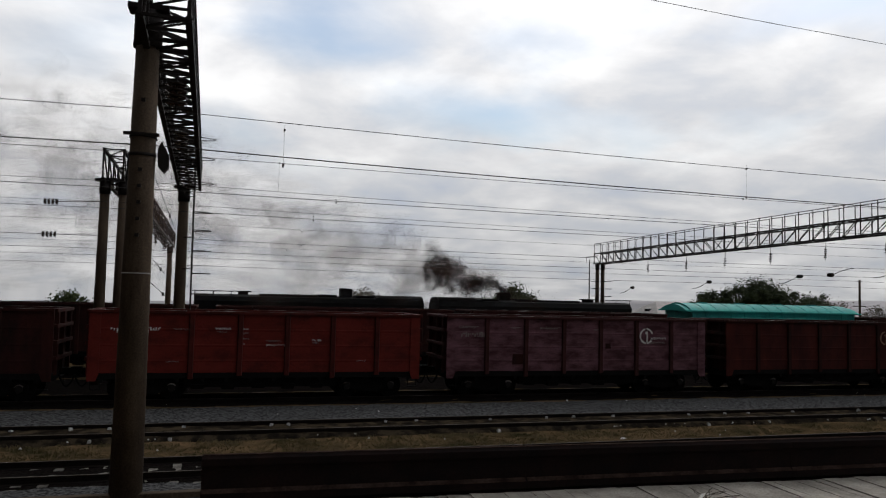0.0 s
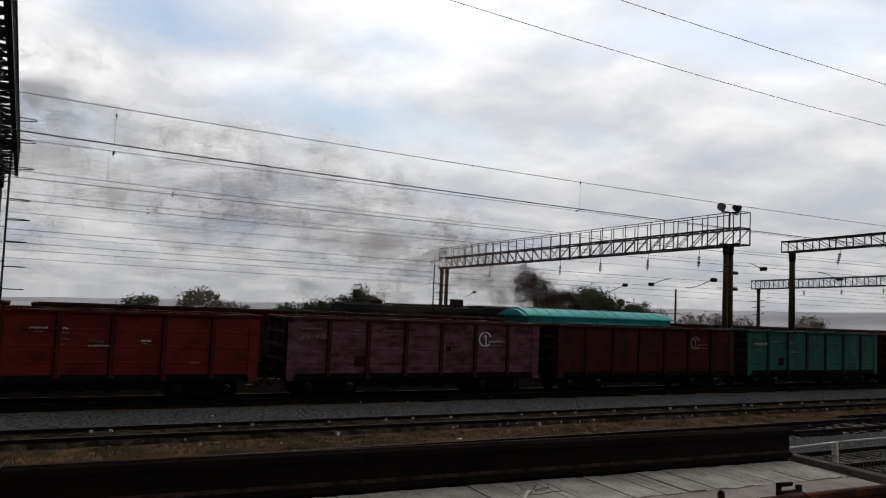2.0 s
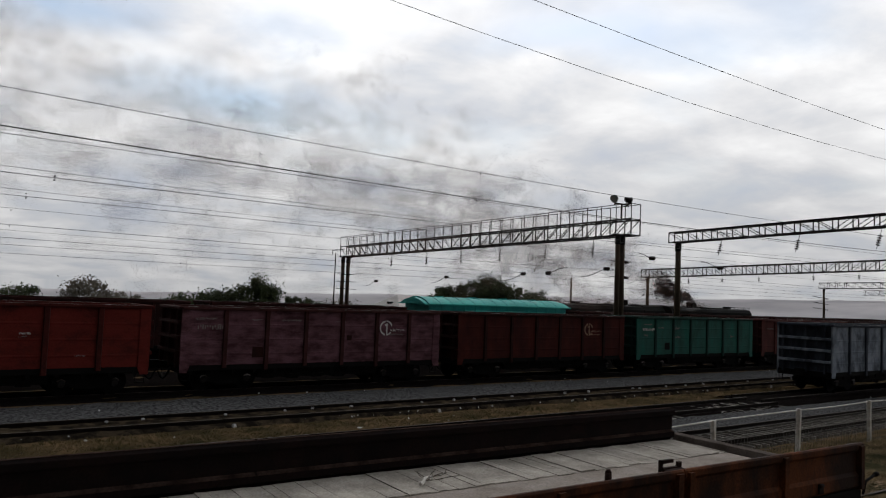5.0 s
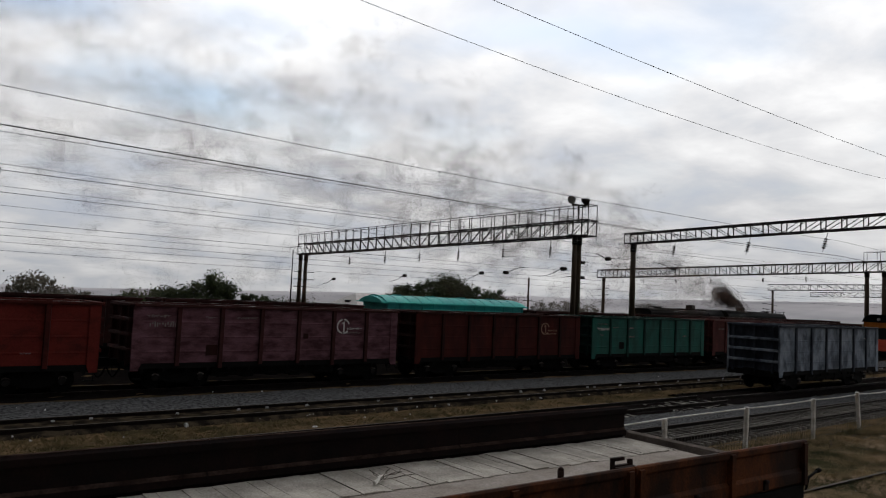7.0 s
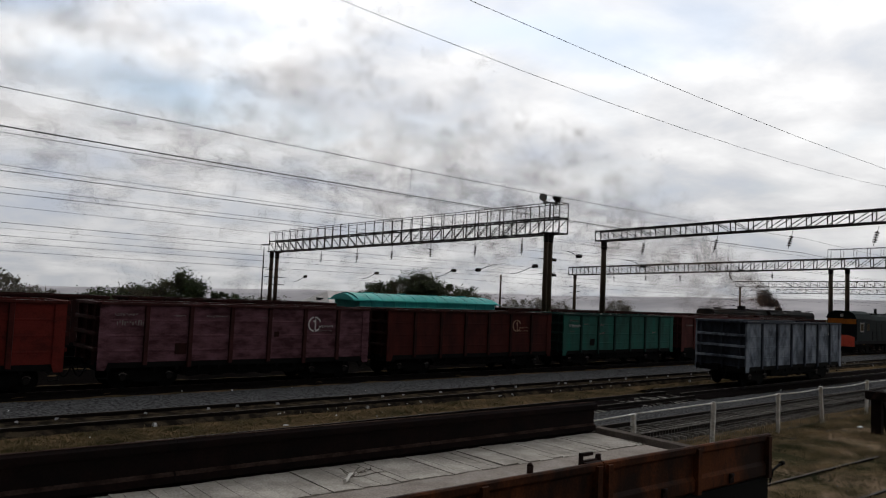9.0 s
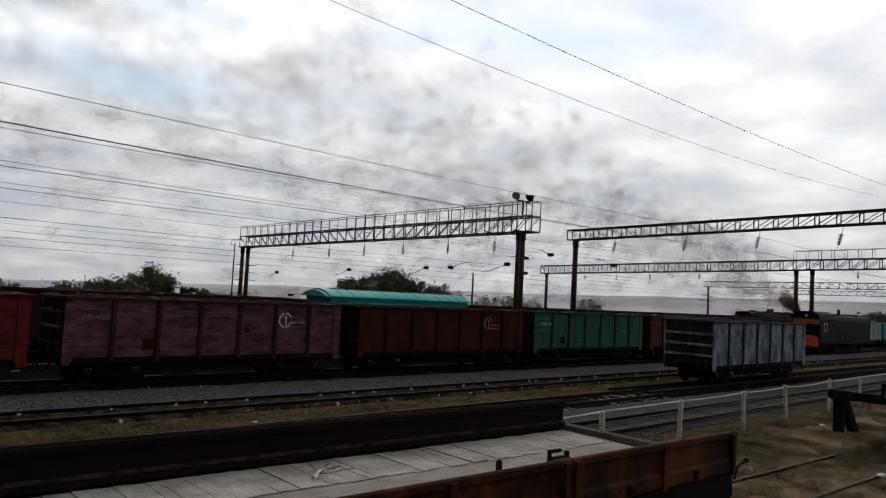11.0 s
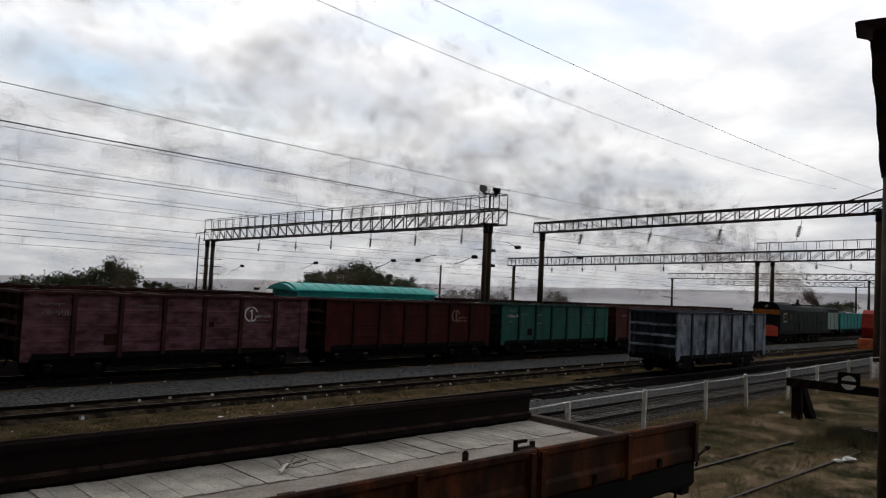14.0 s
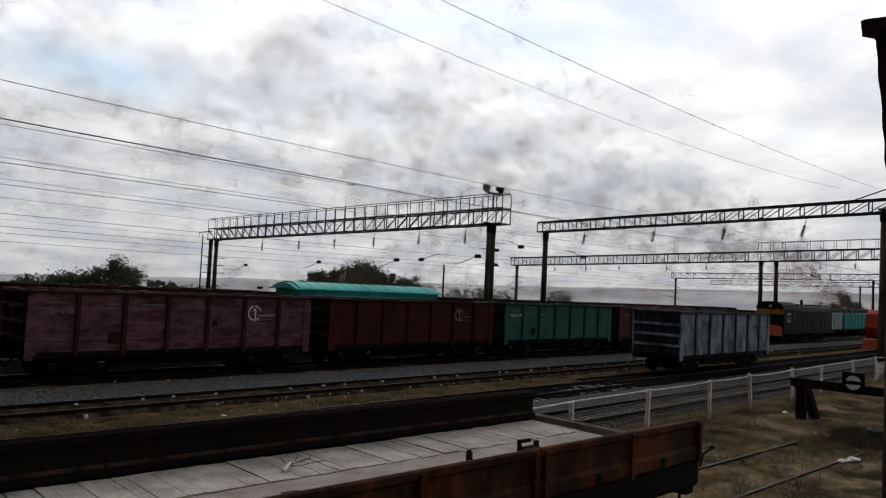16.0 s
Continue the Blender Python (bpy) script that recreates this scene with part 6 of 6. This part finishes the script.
k = 0
for x, y, top, w, dry, dens in (
        (22.0, 75, 3.55, 5.0, 0, 0.8), (25.3, 76, 3.95, 4.5, 0, 1.0), (29.8, 75, 5.9, 4.6, 0, 1.8), (27.0, 77, 4.4, 4.5, 0, 1.3), (33.6, 75, 4.1, 2.2, 0, 1.0), (36.9, 76, 3.7, 4.5, 0, 0.7), (41.0, 77, 3.3, 5.0, 1, 0.6),
        (51.0, 70, 6.0, 5.0, 0, 1.7), (54.4, 69, 7.1, 6.5, 0, 1.9), (58.0, 70, 7.6, 6.0, 0, 1.8), (61.2, 71, 6.2, 5.0, 0, 1.5), (64.3, 70, 6.0, 5.0, 0, 1.2), (69.8, 72, 5.0, 6.0, 1, 0.8), (75.5, 71, 4.5, 4.5, 1, 0.45), (80.5, 71, 4.8, 5.5, 1, 0.45), (86.5, 72, 4.3, 5.0, 1, 0.4),
        (8.3, 80, 3.9, 4.5, 0, 0.7), (14.0, 80, 4.75, 5.5, 1, 0.8), (17.5, 81, 3.6, 4.0, 1, 0.6), (-15.2, 80, 4.0, 4.5, 0, 0.9), (-24.0, 82, 3.4, 4.0, 0, 0.7),
        (127.0, 90, 5.2, 7.0, 1, 0.7), (330.0, 96, 6.5, 16.0, 0, 1.2), (362.0, 100, 8.0, 18.0, 0, 1.2), (300.0, 95, 5.0, 14.0, 0, 1.0)):
    k += 1
    tree(x, y, top, w, M_LEAFDRY if dry else M_LEAF, 40 + k, dens, "sparse greyish half-bare tree behind the yard" if dry else "bushy dark green tree behind the railway yard")


# ---- arms on the far catenary ----
def steady_arms():
    g = thing("steady_arm_row", pose(0, 0, 0), "curved steady arms with dark insulators on far catenary masts", "catenary fitting")
    for y, z in ((67.3, 5.55), (54.7, 6.0), (44.2, 6.3), (35.5, 6.65)):
        arm(g, (39.6, y, z), 2.2, -0.55)
    for y, z in ((41.0, 6.35),):
        arm(g, (39.6, y, z), -1.8, 0.4)
    arm(g, (40.9, 32.6, 7.42), 0.9, 0.35)
    arm(g, (47.3, 31.6, 7.1), 1.4, 0.45)


steady_arms()


# ---- ground cover ----
def scatter(name, n, area, make, material, label, category, seed):
    rnd = random.Random(seed)
    verts, faces = [], []
    for _ in range(n):
        x, y = area(rnd)
        make(rnd, x, y, ground_height(x, y) + (0.05 if y < 10.2 else 0.0), verts, faces)
    me = bpy.data.meshes.new(name)
    me.from_pydata(verts, [], faces)
    me.materials.append(material)
    ob = new(name, me)
    tagged(ob, label, category, kind="stuff")


def tuft(rnd, x, y, z, verts, faces):
    for _ in range(rnd.randint(5, 10)):
        a, l = rnd.uniform(0, 6.283), rnd.uniform(0.03, 0.11)
        dx, dy = math.cos(a) * l * 0.5, math.sin(a) * l * 0.5
        bx, by = x + rnd.uniform(-0.07, 0.07), y + rnd.uniform(-0.07, 0.07)
        n = len(verts)
        verts += [(bx - 0.008, by, z - 0.03), (bx + 0.008, by, z - 0.03), (bx + dx, by + dy, z + l)]
        faces.append((n, n + 1, n + 2))


def rough_tuft(rnd, x, y, z, verts, faces):
    if noise.noise((x * 0.7, y * 0.7, 3.0)) + rnd.uniform(-0.35, 0.35) < -0.05:      # bare patches
        return
    for _ in range(rnd.randint(6, 11)):
        a, l = rnd.uniform(0, 6.283), rnd.uniform(0.04, 0.17)
        dx, dy = math.cos(a) * l * 0.8, math.sin(a) * l * 0.8
        bx, by = x + rnd.uniform(-0.10, 0.10), y + rnd.uniform(-0.10, 0.10)
        n = len(verts)
        verts += [(bx - 0.010, by, z - 0.03), (bx + 0.010, by, z - 0.03), (bx + dx, by + dy, z + l * 0.7)]
        faces.append((n, n + 1, n + 2))


def patch_tuft(rnd, x, y, z, verts, faces):
    if noise.noise((x * 0.55, y * 0.8, 9.0)) > 0.08:
        rough_tuft(rnd, x, y, z, verts, faces)


def tall_tuft(rnd, x, y, z, verts, faces):
    for _ in range(rnd.randint(8, 14)):
        a, l = rnd.uniform(0, 6.283), rnd.uniform(0.15, 0.5)
        dx, dy = math.cos(a) * l * 0.4, math.sin(a) * l * 0.4
        bx, by = x + rnd.uniform(-0.12, 0.12), y + rnd.uniform(-0.12, 0.12)
        n = len(verts)
        verts += [(bx - 0.009, by, z - 0.03), (bx + 0.009, by, z - 0.03), (bx + dx, by + dy, z + l)]
        faces.append((n, n + 1, n + 2))


def pebble(rnd, x, y, z, verts, faces):
    s = rnd.uniform(0.015, 0.042)
    n = len(verts)
    z += s * 0.35
    verts += [(x - s, y - s * 0.6, z - s), (x + s, y - s * 0.5, z - s), (x + s * 0.2, y + s, z - s), (x + rnd.uniform(-0.5, 0.5) * s, y, z + s * 0.25)]
    faces += [(n, n + 1, n + 3), (n + 1, n + 2, n + 3), (n + 2, n, n + 3), (n, n + 2, n + 1)]


scatter("yard_grass", 13000, lambda r: (r.uniform(-12, 60), r.choice((r.uniform(20.9, 23.5), r.uniform(21.2, 23.2), r.uniform(15.6, 18.3)))), tuft, M_GRASS, "short dry grass between the tracks", "grass", 21)
scatter("siding_grass", 24000, lambda r: (r.uniform(10.5, 36), r.uniform(2.6, 10.6)), rough_tuft, M_GRASSDRY, "dry grass and weeds round the siding", "grass", 22)
scatter("tall_weeds", 420, lambda r: r.choice(((r.uniform(15, 40), r.gauss(10.3, 0.35)), (r.gauss(22.6, 0.9), r.gauss(5.9, 0.6)), (r.uniform(12, 30), r.uniform(4, 9.5)))), tall_tuft, M_GRASS, "tall dry weeds along the fence and stump", "weeds", 23)
scatter("stump_weeds", 800, lambda r: (r.gauss(23.6, 0.6), r.gauss(5.8, 0.45)), tall_tuft, M_WEED, "dark green weeds grown round the stump", "weeds", 28)
scatter("siding_weeds", 2600, lambda r: (r.uniform(14, 30), r.uniform(3.2, 9.9)), patch_tuft, M_WEED, "low dark weeds in patches round the siding", "weeds", 29)
scatter("siding_stones", 900, lambda r: (r.uniform(11, 28), r.uniform(3, 10)), pebble, M_SLEEPER, "loose pale stones in the dry grass", "stones", 30)
scatter("ballast_stones", 14000, lambda r: (r.uniform(-14, 50), r.choice((r.gauss(27.6, 0.8), r.uniform(25.9, 29.3), r.gauss(19.5, 1.0), r.uniform(16.0, 18.4)))), pebble, M_BALLAST, "loose grey ballast stones beside the rails", "ballast", 24)
scatter("pale_chips", 260, lambda r: (r.uniform(-12, 55), r.choice((25.55 + r.gauss(0, 0.08), 23.75 + r.gauss(0, 0.15), r.uniform(16, 30)))), lambda r, x, y, z, v, f: pebble(r, x, y, z + 0.1, v, f), M_PLASTIC, "small pale stones and scraps along the rails", "stones", 25)

# slender mast by the far end of the lit gantry
bm = bmesh.new()
tube(bm, (0, 0, -0.5), (0, 0, 8.4), 0.10, 0.05, n=8)
solid("signal_mast", bm, M_STEEL, pose(36.2, 70.0, 0), "thin dark mast beside the gantry's far post", "mast")


# ---- smoke ----
SPEED = 10.95                     # of the locomotives
DRIFT = 2.6                       # the smoke follows them for a while
scene.cycles.transparent_max_bounces = 256
STACK_X, STACK_Z = 20.1, 4.6


def flakes(name, rows, material, rnd):
    """Thin soft flakes of soot, turned all ways; a row is centre, radius, length along the track."""
    verts, faces, uvs = [], [], []
    for c, r, along in rows:
        c = Vector(c)
        u = Vector((along, 0.25 * rnd.gauss(0, 1), 0.25 * rnd.gauss(0, 1))) if along > 1.5 else Vector((rnd.gauss(0, 1), rnd.gauss(0, 1), rnd.gauss(0, 1)))
        u.normalize()
        a = rnd.uniform(0, 6.283)
        w = u.orthogonal().normalized()
        w = w * math.cos(a) + u.cross(w) * math.sin(a)
        n = u.cross(w)
        at = len(verts)
        verts.append(tuple(c + n * r * 0.42))
        ring = [(math.cos(k * math.pi / 5), math.sin(k * math.pi / 5)) for k in range(10)]
        for p, q in ring:
            verts.append(tuple(c + u * p * r * along + w * q * r))
        for k in range(10):
            faces.append((at, at + 1 + k, at + 1 + (k + 1) % 10))
            uvs += [0.0, 0.0, *ring[k], *ring[(k + 1) % 10]]
    me = bpy.data.meshes.new(name)
    me.from_pydata(verts, [], faces)
    me.uv_layers.new(name="flake").data.foreach_set("uv", uvs)
    me.polygons.foreach_set("use_smooth", [True] * len(faces))
    me.materials.append(material)
    return me


def puff_mesh(seed, material):
    """A knot of flakes, small enough to sit inside the engine hood."""
    rnd = random.Random(seed)
    rows = [((rnd.gauss(0, 0.8), rnd.gauss(0, 0.3), rnd.gauss(0, 0.3)), rnd.uniform(0.7, 1.35), 1.0) for _ in range(14)]
    return flakes("puff", rows, material, rnd)


def veil_mesh(seed):
    """Long thin flakes of thinned-out smoke."""
    rnd = random.Random(seed)
    rows = [((rnd.gauss(0, 0.7), rnd.gauss(0, 0.2), rnd.gauss(0, 0.2)), rnd.uniform(1.0, 1.35), rnd.uniform(1.8, 2.6)) for _ in range(9)]
    return flakes("veil", rows, M_VEIL, rnd)


def root_mesh(seed):
    """The thick black start of the plume: curls rolling back from the stack."""
    rnd = random.Random(seed)
    rows = []
    for k in range(420):
        s = 6.2 * (k / 419) ** 1.5
        r = 0.27 + 0.11 * s
        rise = 0.4 * (1 - math.exp(-s * 1.5)) + 0.20 * s + 0.2 * math.sin(s * 1.9)
        p = (0.3 - s + rnd.gauss(0, 0.16), rnd.gauss(0, r * 0.6), rise + rnd.gauss(0, 0.10 + 0.10 * s))
        rows.append((p, r * rnd.uniform(0.6, 1.5) * (0.75 if rnd.random() < 0.5 else 1.1), 1.0))
    return flakes("plume_root", rows, M_SOOTDENSE, rnd)


def haze_mesh(seed):
    """A wide faint billow of old smoke."""
    rnd = random.Random(seed)
    rows = [((rnd.gauss(0, 1.0), rnd.gauss(0, 0.9), rnd.gauss(0, 0.6)), rnd.uniform(1.9, 3.0), 1.0) for _ in range(7)]
    return flakes("haze", rows, M_HAZE, rnd)


SMOKE, VEILS, HAZES = [], [], []


def build_smoke():
    plume = thing("smoke_plume", pose(0, 0, 0), "dark sooty exhaust smoke drifting up behind the locomotive", "smoke", kind="stuff")
    heavy, light = [puff_mesh(100 + k, M_SOOT) for k in range(12)], [puff_mesh(150 + k, M_SOOTTHIN) for k in range(12)]
    rnd = random.Random(77)
    clusters, each = 170, 11
    for c in range(clusters):
        tc = -8.0 + 23.6 * (c + rnd.random() * 1.6) / clusters
        cx, cy, cz = rnd.gauss(0, 0.4), rnd.gauss(0, 0.5), rnd.gauss(0, 0.62)
        for k in range(each):
            te = min(15.7, tc + rnd.gauss(0, 0.09))
            ob = new("puff", (heavy if te < 3.4 else light)[rnd.randrange(12)])     # the engine smokes less once it rolls
            ob.parent = plume
            SMOKE.append((ob, te, cx + rnd.gauss(0, 0.36), cy + rnd.gauss(0, 0.5), cz + rnd.gauss(0, 0.42), rnd.uniform(-60, 60), rnd.uniform(-80, 80)))
    veils = [veil_mesh(300 + k) for k in range(8)]
    for k in range(760):
        te = -13.0 + 28.4 * (k + rnd.random()) / 760
        ob = new("veil", veils[k % 8])
        ob.parent = plume
        VEILS.append((ob, te, rnd.gauss(0, 0.8), rnd.gauss(0, 0.8), rnd.gauss(-0.2, 0.95), rnd.uniform(-8, 8), rnd.uniform(-80, 80)))
    hazes = [haze_mesh(500 + k) for k in range(8)]
    for k in range(460):
        te = -13.0 + 27.5 * (k + rnd.random()) / 460
        ob = new("haze", hazes[k % 8])
        ob.parent = plume
        HAZES.append((ob, te, rnd.gauss(0, 0.9), rnd.gauss(0, 0.8), rnd.gauss(-0.15, 0.8), rnd.uniform(-180, 180), rnd.uniform(-40, 40)))
    root = new("plume_root", root_mesh(5))
    root.parent = plume
    return root


PLUME_ROOT = build_smoke()


def plume_place(te, gx, gy, gz, t, hood, widen=0.24):
    """Where a puff that leaves the stack at te is at t: first inside the hood, then rising and spreading behind it."""
    inside = (STACK_X + hood + SPEED * t, LOCO_Y, 2.6)
    a = t - te
    if a < 0:
        return inside
    rise = 10.5 * (1 - math.exp(-(a / 3.7) ** 1.3)) + 0.13 * a
    spread = 0.25 + 2.5 * (1 - math.exp(-a / 2.4)) + widen * a
    x = STACK_X + SPEED * te + DRIFT * 9.0 * (1 - math.exp(-a / 9.0)) + gx * spread
    z = STACK_Z + 0.2 + rise + gz * spread
    k = smooth(0.0, 0.22, a)
    out = Vector((x, LOCO_Y + gy * spread, max(z, STACK_Z)))
    return tuple(Vector(inside).lerp(out, k))


def haze_place(te, gx, gy, gz, t):
    """Old smoke thickens slowly out of the dark ground behind the train until it has joined the plume."""
    a = max(t - te, 0.0)
    x, y, z = plume_place(te, gx, gy, gz, te + max(a, 0.3), 0.0)
    return (x, y, -4.5 + (z + 4.5) * smooth(0.7, 2.8, a))


def motions():
    for ob, x in ((LOCO_A, -2.5), (LOCO_B, 14.35)):
        walk(ob, [(t, pose(x + SPEED * t, LOCO_Y, 0)) for t in (0.0, 8.0, 16.0)])
    walk(PLUME_ROOT, [(t, pose(STACK_X + SPEED * t, LOCO_Y, STACK_Z)) for t in (0.0, 8.0, 16.0)])
    for things, hood, widen in ((SMOKE, 1.3, 0.42), (VEILS, 5.0, 0.24)):
        for ob, te, gx, gy, gz, yaw, roll in things:
            ts = {0.0, 16.0}
            for d in (-0.1, 0.0, 0.1, 0.22, 0.5, 1.0, 2.0, 3.5, 6.0, 10.0):
                if 0 < te + d < 16:
                    ts.add(round(te + d, 2))
            walk(ob, [(t, pose(*plume_place(te, gx, gy, gz, t, hood, widen), roll, 0, yaw)) for t in sorted(ts)])
    for ob, te, gx, gy, gz, yaw, roll in HAZES:
        ts = {0.0, 16.0}
        for d in (0.7, 1.1, 1.5, 1.9, 2.3, 2.8, 4.0, 6.0, 10.0):
            if 0 < te + d < 16:
                ts.add(round(te + d, 2))
        walk(ob, [(t, pose(*haze_place(te, gx, gy, gz, t), roll, 0, yaw)) for t in sorted(ts)])


motions()
